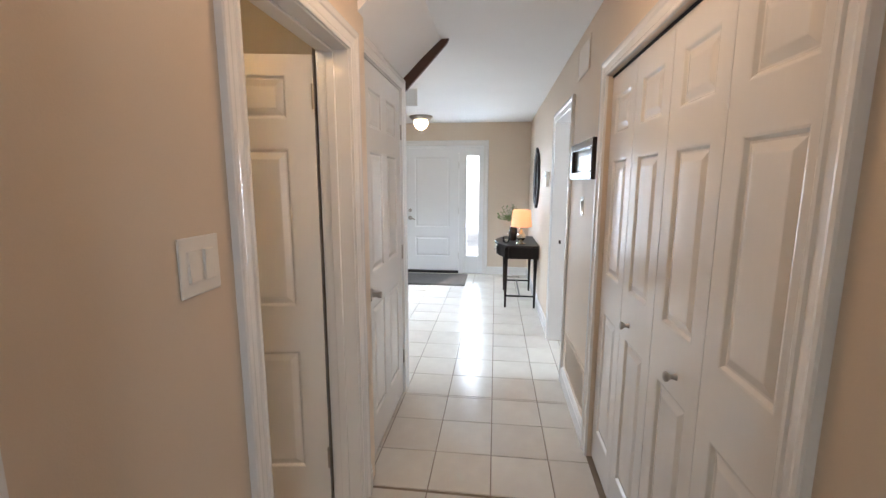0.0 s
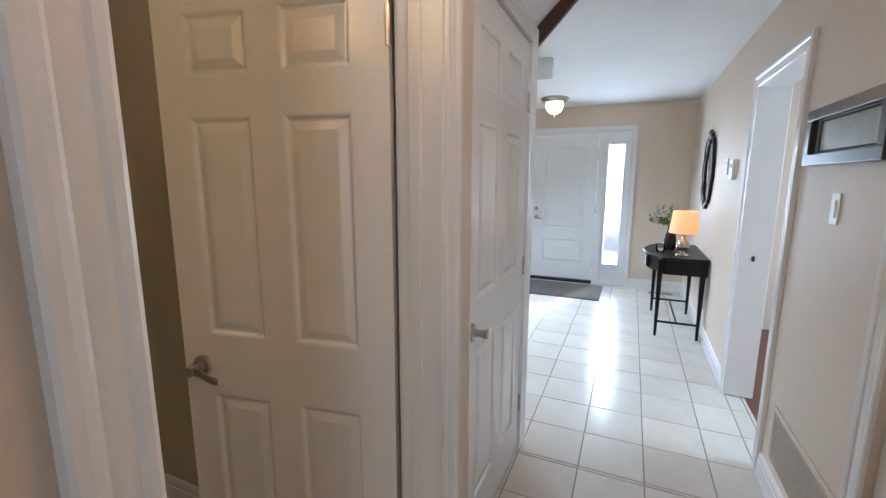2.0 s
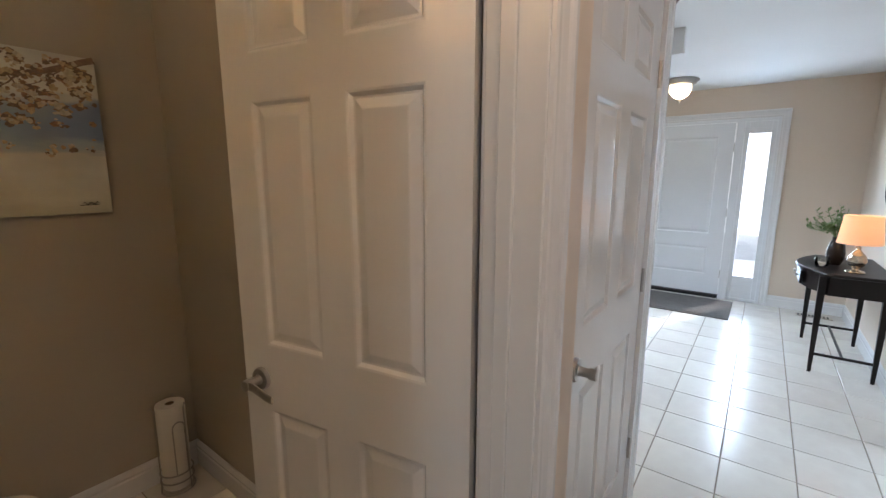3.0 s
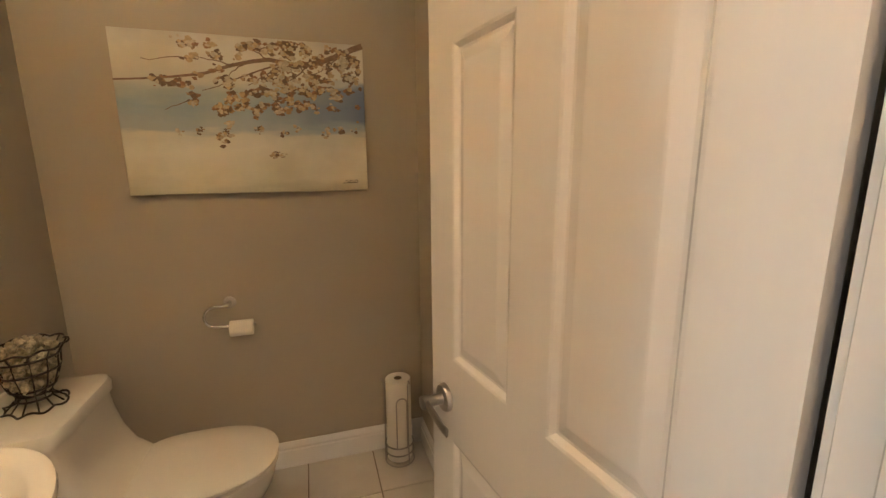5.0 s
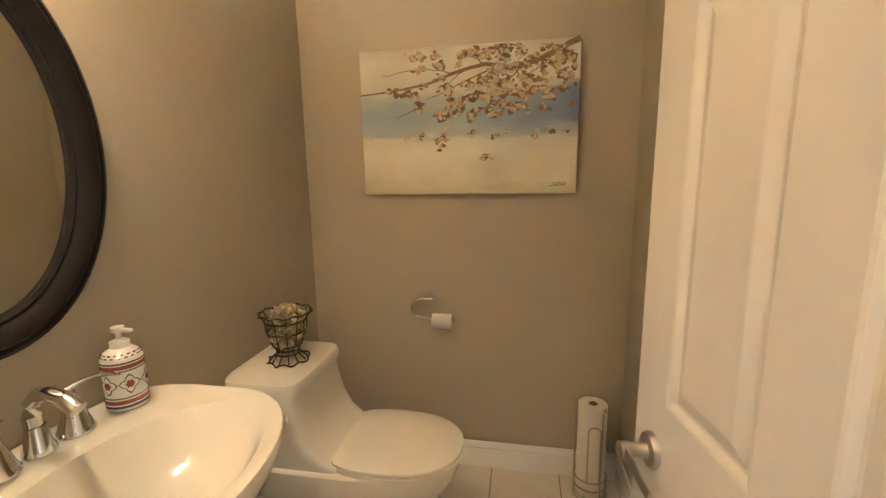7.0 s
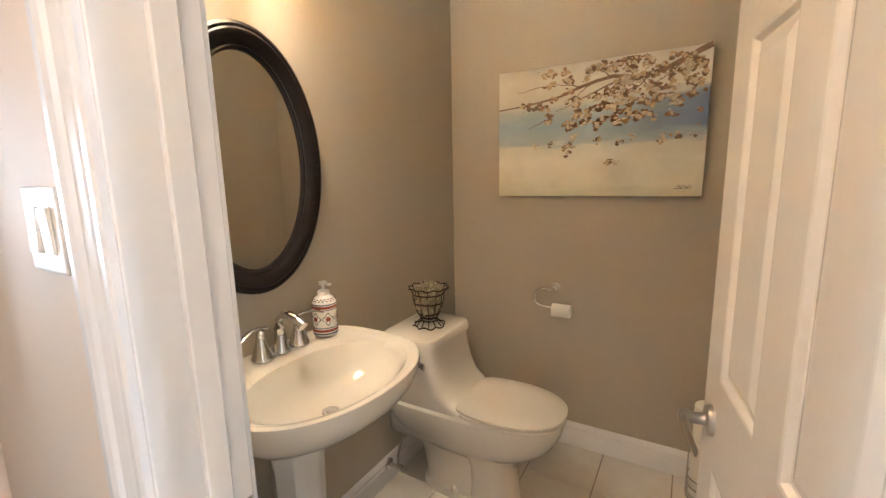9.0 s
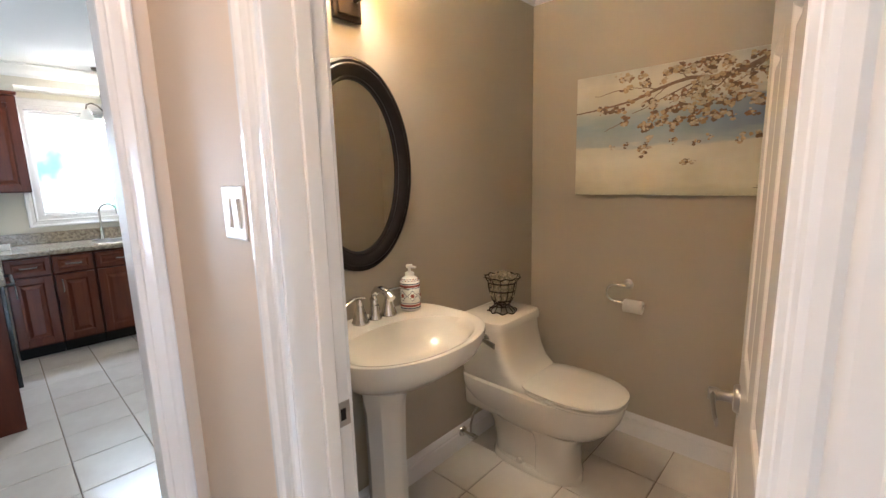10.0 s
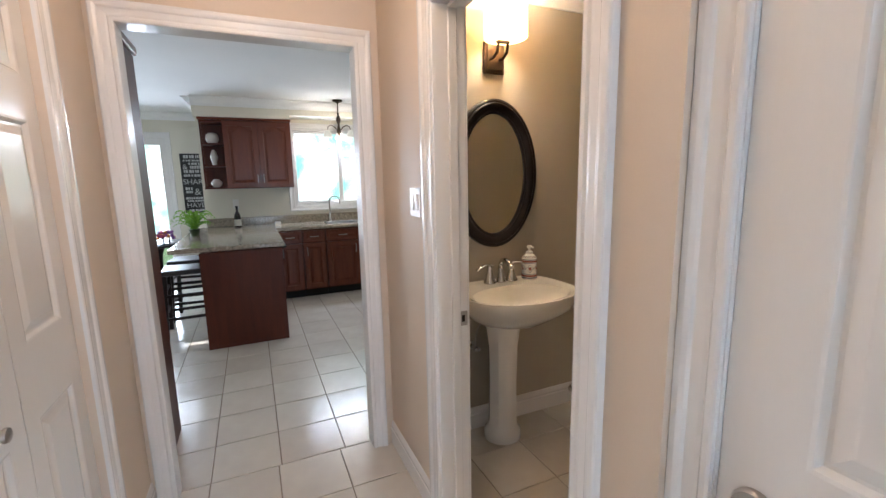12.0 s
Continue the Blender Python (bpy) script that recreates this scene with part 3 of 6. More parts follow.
for k, x0 in enumerate((-0.525, E0 + 0.03)):
    x1 = x0 + (0.29 if k == 0 else 0.25)
    sl = thing("window_%d" % (k + 1), pose(0, 0, 0), "narrow white sidelight with clear glass beside the front door", "sidelight", "sidelights", "structure")
    part("window_frame", B((x0, FY + 0.03, 0.03, x0 + 0.045, FY + 0.07, 2.08), (x1 - 0.045, FY + 0.03, 0.03, x1, FY + 0.07, 2.08), (x0 + 0.045, FY + 0.03, 0.03, x1 - 0.045, FY + 0.07, 0.30), (x0 + 0.045, FY + 0.03, 1.95, x1 - 0.045, FY + 0.07, 2.08), bevel=0.004), M_FDOOR, sl)
    pn = part("pane", B((x0 + 0.04, FY + 0.048, 0.29, x1 - 0.04, FY + 0.052, 1.96)), M_GLASS, sl)
    pn.visible_shadow = False
tagged(part("door_mat", B((-1.60, 6.27, 0.0, -0.44, 7.05, 0.012), (-1.56, 6.31, 0.012, -0.48, 7.01, 0.016), bevel=0.003), M_MAT), "dark charcoal woven door mat before the front door", "door mat")

# ---- powder room fixtures ----
def egg(cx, y0, y1, hw, z, n=40, p=2.3, back=3.0):
    """An egg-shaped ring, blunt at the back y0 and round at the front y1."""
    ym = y0 + (y1 - y0) * 0.45
    out = []
    for i in range(n):
        a = 2 * math.pi * i / n
        c, s_ = math.cos(a), math.sin(a)
        e = p if s_ > 0 else back
        x = hw * math.copysign(abs(c) ** (2 / e), c)
        y = ym + (y1 - ym if s_ > 0 else ym - y0) * math.copysign(abs(s_) ** (2 / e), s_)
        out.append((cx + x, y, z))
    return out


def toilet():
    t = thing("toilet", pose(-1.958, PY0 + 0.003, 0), "bisque one-piece porcelain toilet with its lid closed", "toilet")
    bm = bmesh.new()
    loft(bm, [egg(0, 0.14, 0.575, 0.085, 0.205), egg(0, 0.12, 0.625, 0.112, 0.235), egg(0, 0.07, 0.69, 0.148, 0.275, back=4), egg(0, 0.04, 0.742, 0.174, 0.325, back=6), egg(0, 0.02, 0.770, 0.186, 0.375, back=8),
              egg(0, 0.012, 0.78, 0.190, 0.412, back=8), egg(0, 0.012, 0.78, 0.188, 0.437, back=8), egg(0, 0.02, 0.765, 0.177, 0.446, back=8)])
    part("bowl", bm, M_PORC, t, smooth=True)
    part("foot", loft(bmesh.new(), [egg(0, 0.135, 0.606, 0.112, 0.0), egg(0, 0.135, 0.606, 0.112, 0.022), egg(0, 0.142, 0.600, 0.106, 0.034), egg(0, 0.16, 0.585, 0.09, 0.036)]), M_PORC, t, smooth=True)
    part("pedestal", loft(bmesh.new(), [egg(0, 0.405, 0.598, 0.105, 0.03, p=2.6, back=8), egg(0, 0.408, 0.588, 0.101, 0.08, p=2.6, back=8), egg(0, 0.408, 0.585, 0.102, 0.17, p=2.6, back=8), egg(0, 0.395, 0.60, 0.112, 0.225, p=2.6, back=8), egg(0, 0.37, 0.64, 0.128, 0.262, p=2.6, back=8)]), M_PORC, t, smooth=True)
    part("trapway", loft(bmesh.new(), [egg(0, 0.16, 0.46, 0.088, 0.03, p=5, back=4), egg(0, 0.15, 0.46, 0.082, 0.10, p=5, back=4), egg(0, 0.13, 0.46, 0.084, 0.18, p=5, back=4), egg(0, 0.10, 0.46, 0.10, 0.25, p=5, back=4)]), M_PORC, t, smooth=True)
    bm = bmesh.new()
    def tk(z, f, hw, y0=0.012, p=7):
        return egg(0, y0, f, hw * 0.88, z, 40, p, p)
    loft(bm, [tk(0.265, 0.24, 0.165), tk(0.285, 0.30, 0.182), tk(0.34, 0.40, 0.19), tk(0.42, 0.46, 0.194), tk(0.448, 0.44, 0.198), tk(0.475, 0.385, 0.202), tk(0.515, 0.335, 0.206), tk(0.575, 0.303, 0.209), tk(0.65, 0.283, 0.211), tk(0.705, 0.276, 0.212)])
    part("tank", bm, M_PORC, t, smooth=True)
    bm = bmesh.new()
    loft(bm, [tk(0.706, 0.276, 0.212), tk(0.709, 0.286, 0.219), tk(0.735, 0.286, 0.219), tk(0.748, 0.278, 0.212), tk(0.752, 0.264, 0.20)])
    part("tank_lid", bm, M_PORC, t, smooth=True)
    bm = bmesh.new()
    loft(bm, [egg(0, 0.33, 0.786, 0.180, 0.4440), egg(0, 0.325, 0.792, 0.186, 0.4490), egg(0, 0.325, 0.792, 0.186, 0.4560), egg(0, 0.33, 0.785, 0.180, 0.4600)])
    part("seat", bm, M_PORC, t, smooth=True)
    bm = bmesh.new()
    loft(bm, [egg(0, 0.33, 0.784, 0.179, 0.4640), egg(0, 0.323, 0.793, 0.187, 0.4685), egg(0, 0.323, 0.793, 0.187, 0.4765), egg(0, 0.335, 0.782, 0.176, 0.4825), egg(0, 0.40, 0.70, 0.10, 0.4865), egg(0, 0.5, 0.6, 0.02, 0.4875)])
    part("lid", bm, M_PORC, t, smooth=True)
    for sx in (-1, 1):
        part("lid_hinge", B((sx * 0.09 - 0.022, 0.315, 0.445, sx * 0.09 + 0.022, 0.345, 0.475), bevel=0.008), M_PORC, t)
        bm = bmesh.new()
        lathe(bm, [(0.016, 0), (0.016, 0.01), (0.010, 0.018), (0, 0.02)], Matrix.Translation((sx * 0.098, 0.33, 0.034)), 14)
        part("bolt_cap", bm, M_PORC, t, smooth=True)
    bm = bmesh.new()
    lathe(bm, [(0, 0), (0.021, 0), (0.021, 0.008), (0.012, 0.013), (0.011, 0.026), (0, 0.026)], Matrix.Translation((0.184, 0.195, 0.672)) @ pose(0, 0, 0, 0, 90), 18)
    h = part("flush_lever", bm, M_CHROME, t, "chrome flush lever", smooth=True)
    bm = bmesh.new()
    loft(bm, [[(0.207 + 0.007 * math.cos(a), 0.184 + f * 0.075, 0.674 - 0.022 * f + (0.012 + 0.004 * f) * math.sin(a)) for a in [2 * math.pi * q / 10 for q in range(10)]] for f in (0, 0.3, 0.6, 0.9, 1.0)])
    part("lever", bm, M_CHROME, h, smooth=True)
    # water supply
    v = thing("water_valve", pose(-1.80, PY0, 0.075), "chrome water shut-off valve with a grey braided hose", "valve")
    bm = bmesh.new()
    lathe(bm, [(0, 0.002), (0.028, 0.002), (0.026, 0.008), (0.012, 0.012), (0.010, 0.05), (0.016, 0.052), (0.016, 0.08), (0, 0.08)], pose(0, 0.012, 0.02, -90), 16)
    part("body", bm, M_CHROME, v, smooth=True)
    bm = bmesh.new()
    lathe(bm, [(0, 0), (0.018, 0), (0.02, 0.004), (0.02, 0.01), (0, 0.012)], pose(0, 0.092, 0.02, -90), 10, 1.0, 0.55)
    part("handle", bm, M_CHROME, v)
    bm = bmesh.new()
    tube(bm, [(0, 0.07, 0.03), (0, 0.07, 0.08), (-0.02, 0.075, 0.14), (-0.06, 0.09, 0.19), (-0.08, 0.10, 0.26), (-0.08, 0.10, 0.30)], 0.006, 8)
    part("hose", bm, M_STEEL, v, "grey braided steel hose", smooth=True)


toilet()


def basin_ring(a, b, bb, z, n=56, yc=0.29, p=2.15):
    out = []
    for i in range(n):
        t = 2 * math.pi * i / n
        c, s_ = math.cos(t), math.sin(t)
        e, hb = (p, b) if s_ > 0 else (4.5, bb)
        out.append((a * math.copysign(abs(c) ** (2 / e), c), yc + hb * math.copysign(abs(s_) ** (2 / e), s_), z))
    return out


def ell(a, b, z, yc, n=56):
    return [(a * math.cos(2 * math.pi * i / n), yc + b * math.sin(2 * math.pi * i / n), z) for i in range(n)]


def washbasin():
    t = thing("pedestal_sink", pose(-1.195, PY0, 0), "bisque porcelain pedestal sink with a wide bowl", "sink")
    bm = bmesh.new()
    R = 0.889
    loft(bm, [ell(0.085, 0.075, R - 0.20, 0.16), ell(0.13, 0.115, R - 0.185, 0.19), ell(0.20, 0.16, R - 0.16, 0.24), basin_ring(0.258, 0.18, 0.235, R - 0.12, yc=0.27), basin_ring(0.297, 0.215, 0.282, R - 0.075),
              basin_ring(0.313, 0.232, 0.288, R - 0.04), basin_ring(0.320, 0.238, 0.289, R - 0.012), basin_ring(0.317, 0.236, 0.287, R), basin_ring(0.307, 0.226, 0.280, R + 0.002), basin_ring(0.294, 0.213, 0.270, R - 0.004),
              basin_ring(0.286, 0.204, 0.262, R - 0.006, p=2.1), ell(0.268, 0.176, R - 0.010, 0.315), ell(0.252, 0.164, R - 0.030, 0.315), ell(0.205, 0.134, R - 0.08, 0.315), ell(0.13, 0.09, R - 0.115, 0.31), ell(0.06, 0.045, R - 0.128, 0.30), ell(0.024, 0.024, R - 0.131, 0.30)])
    part("basin", bm, M_PORC, t, smooth=True)
    bm = bmesh.new()
    def oct_(r, z, k=0.93):
        return [((r if i % 2 == 0 else r * k) * math.cos(math.pi * i / 8), 0.135 + 0.92 * (r if i % 2 == 0 else r * k) * math.sin(math.pi * i / 8), z) for i in range(16)]
    loft(bm, [oct_(0.108, 0.0, 1), oct_(0.110, 0.02, 1), oct_(0.106, 0.05, 1), oct_(0.088, 0.075), oct_(0.083, 0.12), oct_(0.081, 0.35), oct_(0.086, 0.55), oct_(0.098, 0.64), oct_(0.108, 0.69, 1), oct_(0.10, 0.70, 1)])
    part("pedestal", bm, M_PORCW, t, smooth=True)
    bm = bmesh.new()
    lathe(bm, [(0, 0.004), (0.012, 0.004), (0.014, 0.002), (0.015, -0.001), (0.022, 0.003), (0.026, 0.002), (0.026, -0.004)], Matrix.Translation((0, 0.30, R - 0.129)), 24)
    part("drain", bm, M_STEEL, t, "dark ringed metal drain", smooth=True)
    f = thing("faucet", pose(-1.225, PY0 + 0.066, R - 0.003), "chrome two-handle faucet with a curved spout", "faucet")
    bm = bmesh.new()
    lathe(bm, [(0, 0), (0.026, 0), (0.026, 0.006), (0.020, 0.02), (0.017, 0.05), (0.015, 0.055)], None, 20)
    pts = [(0, 0, 0.03), (0, -0.004, 0.075), (0, 0.004, 0.100), (0, 0.022, 0.117), (0, 0.048, 0.122), (0, 0.078, 0.114), (0, 0.104, 0.096)]
    tube(bm, pts, 0.0145, 14)
    part("spout", bm, M_CHROME, f, smooth=True)
    for sx in (-1, 1):
        bm = bmesh.new()
        lathe(bm, [(0, 0), (0.032, 0), (0.032, 0.008), (0.028, 0.013), (0.016, 0.055), (0.012, 0.075), (0.013, 0.08), (0.010, 0.09), (0, 0.092)], Matrix.Translation((sx * 0.064, 0, 0)), 20)
        h = part("handle", bm, M_CHROME, f, smooth=True)
        bm = bmesh.new()
        rings = []
        for k in range(9):
            g = k / 8
            cx, cy, cz = sx * (0.046 + 0.105 * g), 0.004 + 0.02 * g, 0.088 + 0.020 * math.sin(2.6 * g + 0.25) - 0.014 * g
            rings.append([(cx, cy + (0.006 + 0.006 * g) * math.cos(q), cz + (0.0055 - 0.001 * g) * math.sin(q)) for q in [2 * math.pi * w_ / 10 for w_ in range(10)]])
        loft(bm, rings)
        part("lever", bm, M_CHROME, h, smooth=True)
    f.scale = (1.1, 1.05, 1.05)
    d = thing("soap_dispenser", pose(-1.412, PY0 + 0.072, R - 0.004), "white ceramic soap bottle with red and blue patterned bands", "soap dispenser")
    bm = bmesh.new()
    lathe(bm, [(0, 0), (0.038, 0), (0.041, 0.004), (0.041, 0.125), (0.038, 0.132), (0.033, 0.142), (0.024, 0.148), (0.018, 0.152), (0, 0.152)], None, 32)
    part("bottle", bm, M_PORCW, d, smooth=True)
    red, blue = mat("brick_red_glaze", (0.30, 0.085, 0.075), 0.2), mat("slate_blue_glaze", (0.07, 0.08, 0.14), 0.2)
    for z0, z1, mm in ((0.008, 0.014, blue), (0.018, 0.028, red), (0.032, 0.035, blue), (0.100, 0.103, blue), (0.106, 0.116, red), (0.119, 0.123, blue)):
        bm = bmesh.new()
        lathe(bm, [(0.0405, z0), (0.0414, z0), (0.0414, z1), (0.0405, z1)], None, 32)
        part("band", bm, mm, d)
    for k in range(6):
        for r_, mm, nn in ((0.017, blue, 4), (0.0145, M_PORCW, 4), (0.008, red, 6)):
            bm = bmesh.new()
            a0 = 2 * math.pi * k / 6
            off = {0.017: 0.0416, 0.0145: 0.0420, 0.008: 0.0424}[r_]
            c = [bm.verts.new(((off) * math.cos(a0 + u / 0.041), off * math.sin(a0 + u / 0.041), 0.068 + v)) for u, v in [(r_ * (1 + 0.25 * math.cos(nn * q)) * math.cos(q), 1.2 * r_ * (1 + 0.25 * math.cos(nn * q)) * math.sin(q)) for q in [2 * math.pi * w_ / 16 for w_ in range(16)]]]
            bm.faces.new(c)
            part("rosette", bm, mm, d)
    bm = bmesh.new()
    lathe(bm, [(0, 0.150), (0.019, 0.150), (0.019, 0.166), (0.012, 0.170), (0.006, 0.172), (0.006, 0.188), (0.013, 0.190), (0.013, 0.202), (0, 0.204)], None, 20)
    box(bm, -0.006, 0.0, 0.190, 0.006, 0.036, 0.199, bevel=0.003)
    part("pump", bm, M_PLAST, d, "white plastic pump head", smooth=True)
    for z0, r0 in ((0.134, 0.0372), (0.1405, 0.0342)):
        for k in range(18):
            a0 = 2 * math.pi * (k + (0.5 if r0 < 0.036 else 0)) / 18
            part("glaze_dot", B((-0.003, -0.0012, -0.0022, 0.003, 0.0012, 0.0022)), red if k % 2 else blue, d).matrix_basis = pose(r0 * math.cos(a0), r0 * math.sin(a0), z0, 0, 0, math.degrees(a0) + 90) @ pose(0, 0, 0, 40)
    d.scale = (1.04, 1.04, 0.94)


washbasin()
sv = thing("basin_valve", pose(-1.065, PY0, 0.52), "chrome shut-off valve with a grey hose under the sink", "valve")
bm = bmesh.new()
lathe(bm, [(0, 0.002), (0.028, 0.002), (0.026, 0.008), (0.011, 0.012), (0.010, 0.05), (0.015, 0.052), (0.015, 0.075), (0, 0.075)], pose(0, 0, 0, -90), 16)
part("body", bm, M_CHROME, sv, smooth=True)
part("handle", lathe(bmesh.new(), [(0, 0), (0.017, 0), (0.019, 0.004), (0.019, 0.010), (0, 0.012)], pose(0, 0.076, 0, -90), 12, 1.0, 0.55), M_CHROME, sv)
bm = bmesh.new()
tube(bm, [(0, 0.062, 0.008), (0.002, 0.062, 0.05), (-0.006, 0.066, 0.10), (-0.03, 0.075, 0.15), (-0.05, 0.085, 0.19), (-0.055, 0.09, 0.22)], 0.005, 8)
part("hose", bm, M_STEEL, sv, "grey braided steel hose", smooth=True)


def sweep_oval(bm, prof, a, b, n=72):
    """prof: (outward from the oval a x b, out of the wall)."""
    rings = []
    for i in range(n):
        t = 2 * math.pi * i / n
        rings.append([bm.verts.new(((a + o) * math.cos(t), y, (b + o) * math.sin(t))) for o, y in prof])
    for i in range(n):
        p, q = rings[i], rings[(i + 1) % n]
        for k in range(len(prof) - 1):
            bm.faces.new((p[k], p[k + 1], q[k + 1], q[k]))


mi = thing("oval_mirror", pose(-1.216, PY0, 1.476), "oval mirror in a ridged black wooden frame", "mirror")
bm = bmesh.new()
sweep_oval(bm, [(0.0, 0.002), (0.0, 0.016), (0.008, 0.022), (0.014, 0.018), (0.022, 0.026), (0.040, 0.036), (0.052, 0.036), (0.058, 0.030), (0.066, 0.032), (0.076, 0.026), (0.078, 0.002)], 0.194, 0.322)
part("frame", bm, M_BLACKP, mi, smooth=True)
bm = bmesh.new()
bm.faces.new([bm.verts.new(p) for p in [(0.196 * math.cos(2 * math.pi * i / 72), 0.010, 0.324 * math.sin(2 * math.pi * i / 72)) for i in range(72)]])
part("mirror_glass", bm, M_MIRROR, mi, "clear mirror glass")

M_BRONZE = mat("oil_rubbed_bronze", (0.06, 0.04, 0.028), 0.35, 0.9, vary=0.3)
sc = thing("wall_sconce", pose(-1.215, PY0, 2.10), "bronze wall sconce with a lit cream fabric shade", "wall lamp")
part("back_plate", B((-0.06, 0.001, -0.10, 0.06, 0.018, 0.06), (-0.045, 0.018, -0.085, 0.045, 0.026, 0.045), bevel=0.004), M_BRONZE, sc)
bm = bmesh.new()
for sx in (-1, 1):
    tube(bm, [(sx * 0.028, 0.022, -0.03), (sx * 0.028, 0.06, -0.03), (sx * 0.028, 0.095, -0.01), (sx * 0.028, 0.105, 0.04)], 0.008, 8)
box(bm, -0.036, 0.085, 0.03, 0.036, 0.115, 0.04)
part("arm", bm, M_BRONZE, sc, smooth=True)
bm = bmesh.new()
lathe(bm, [(0.104, 0.0), (0.108, 0.0), (0.108, 0.185), (0.104, 0.185), (0.104, 0.0)], Matrix.Translation((0, 0.125, 0.045)), 32)
part("shade", bm, shade_cloth("cream_lamp_fabric", (1.0, 0.80, 0.45), 3.4), sc, "lit cream fabric shade", smooth=True)

# canvas picture
def painting():
    t = thing("canvas_painting", pose(PX, 0.825, 1.322), "stretched canvas painting of an autumn branch over blue water", "painting")
    m = bpy.data.materials.new("painted_canvas")
    m.use_nodes = True
    nd, ln = m.node_tree.nodes, m.node_tree.links
    b = nd["Principled BSDF"]
    b.inputs["Roughness"].default_value = 0.75
    tc, sp = nd.new("ShaderNodeTexCoord"), nd.new("ShaderNodeSeparateXYZ")
    ln.new(tc.outputs["Object"], sp.inputs[0])
    nz, nz2 = nd.new("ShaderNodeTexNoise"), nd.new("ShaderNodeTexNoise")
    mp = nd.new("ShaderNodeMapping")
    mp.inputs["Scale"].default_value = (1, 2.0, 9.0)
    ln.new(tc.outputs["Object"], mp.inputs["Vector"])
    nz.inputs["Scale"].default_value, nz.inputs["Detail"].default_value = 2.5, 8
    nz2.inputs["Scale"].default_value, nz2.inputs["Detail"].default_value = 3.5, 6
    ln.new(mp.outputs[0], nz.inputs["Vector"])
    ln.new(tc.outputs["Object"], nz2.inputs["Vector"])
    z = nd.new("ShaderNodeMath")
    z.operation = "MULTIPLY_ADD"
    z.inputs[1].default_value = 0.10
    ln.new(nz.outputs["Fac"], z.inputs[0])
    zz = nd.new("ShaderNodeMath")
    zz.operation = "SUBTRACT"
    zz.inputs[1].default_value = 0.05
    ln.new(sp.outputs["Z"], zz.inputs[0])
    ln.new(zz.outputs[0], z.inputs[2])
    dv = nd.new("ShaderNodeMath")
    dv.operation = "DIVIDE"
    dv.inputs[1].default_value = 0.605
    ln.new(z.outputs[0], dv.inputs[0])
    rp = nd.new("ShaderNodeValToRGB")
    cr = rp.color_ramp
    cols = [(0.0, (0.60, 0.57, 0.42)), (0.10, (0.74, 0.70, 0.55)), (0.28, (0.80, 0.77, 0.66)), (0.385, (0.72, 0.70, 0.60)), (0.42, (0.46, 0.52, 0.53)), (0.55, (0.38, 0.48, 0.55)), (0.66, (0.50, 0.56, 0.55)), (0.73, (0.72, 0.70, 0.60)), (0.9, (0.76, 0.73, 0.64)), (1.0, (0.66, 0.64, 0.58))]
    while len(cr.elements) < len(cols):
        cr.elements.new(0.5)
    for e, (p, c) in zip(cr.elements, cols):
        e.position, e.color = p, (*c, 1)
    ln.new(dv.outputs[0], rp.inputs["Fac"])
    # deeper blue towards one end
    mr = nd.new("ShaderNodeMapRange")
    mr.inputs["From Min"].default_value, mr.inputs["From Max"].default_value = 0.45, 0.95
    ln.new(sp.outputs["Y"], mr.inputs["Value"])
    r2 = nd.new("ShaderNodeValToRGB")
    for e, (p, c) in zip(r2.color_ramp.elements, ((0.42, (0, 0, 0)), (0.50, (1, 1, 1)))):
        e.position, e.color = p, (*c, 1)
    e3 = r2.color_ramp.elements.new(0.68)
    e3.color = (1, 1, 1, 1)
    e4 = r2.color_ramp.elements.new(0.76)
    e4.color = (0, 0, 0, 1)
    ln.new(dv.outputs[0], r2.inputs["Fac"])
    mu = nd.new("ShaderNodeMath")
    mu.operation = "MULTIPLY"
    ln.new(mr.outputs["Result"], mu.inputs[0])
    ln.new(r2.outputs["Color"], mu.inputs[1])
    mx = nd.new("ShaderNodeMix")
    mx.data_type = "RGBA"
    mx.inputs["B"].default_value = (0.16, 0.22, 0.36, 1)
    ln.new(mu.outputs[0], mx.inputs["Factor"])
    ln.new(rp.outputs["Color"], mx.inputs["A"])
    mx2 = nd.new("ShaderNodeMix")
    mx2.data_type, mx2.blend_type = "RGBA", "MULTIPLY"
    mx2.inputs["Factor"].default_value = 0.45
    rp2 = nd.new("ShaderNodeValToRGB")
    rp2.color_ramp.elements[0].color, rp2.color_ramp.elements[1].color = (0.62, 0.60, 0.55, 1), (1, 1, 1, 1)
    rp2.color_ramp.elements[0].position, rp2.color_ramp.elements[1].position = 0.35, 0.6
    ln.new(nz2.outputs["Fac"], rp2.inputs["Fac"])
    ln.new(mx.outputs["Result"], mx2.inputs["A"])
    ln.new(rp2.outputs["Color"], mx2.inputs["B"])
    ln.new(mx2.outputs["Result"], b.inputs["Base Color"])
    bp = nd.new("ShaderNodeBump")
    bp.inputs["Strength"].default_value, bp.inputs["Distance"].default_value = 0.25, 0.002
    wv = nd.new("ShaderNodeTexNoise")
    wv.inputs["Scale"].default_value = 300
    ln.new(tc.outputs["Object"], wv.inputs["Vector"])
    ln.new(wv.outputs["Fac"], bp.inputs["Height"])
    ln.new(bp.outputs["Normal"], b.inputs["Normal"])
    Wd, Hd, F = 0.912, 0.605, 0.036
    part("canvas", B((0.001, 0, 0, F, Wd, Hd), bevel=0.003), m, t)
    rng = random.Random(5)
    br = mat("painted_umber_branch", (0.24, 0.16, 0.12), 0.75, vary=0.3, scale=40)
    limbs = []
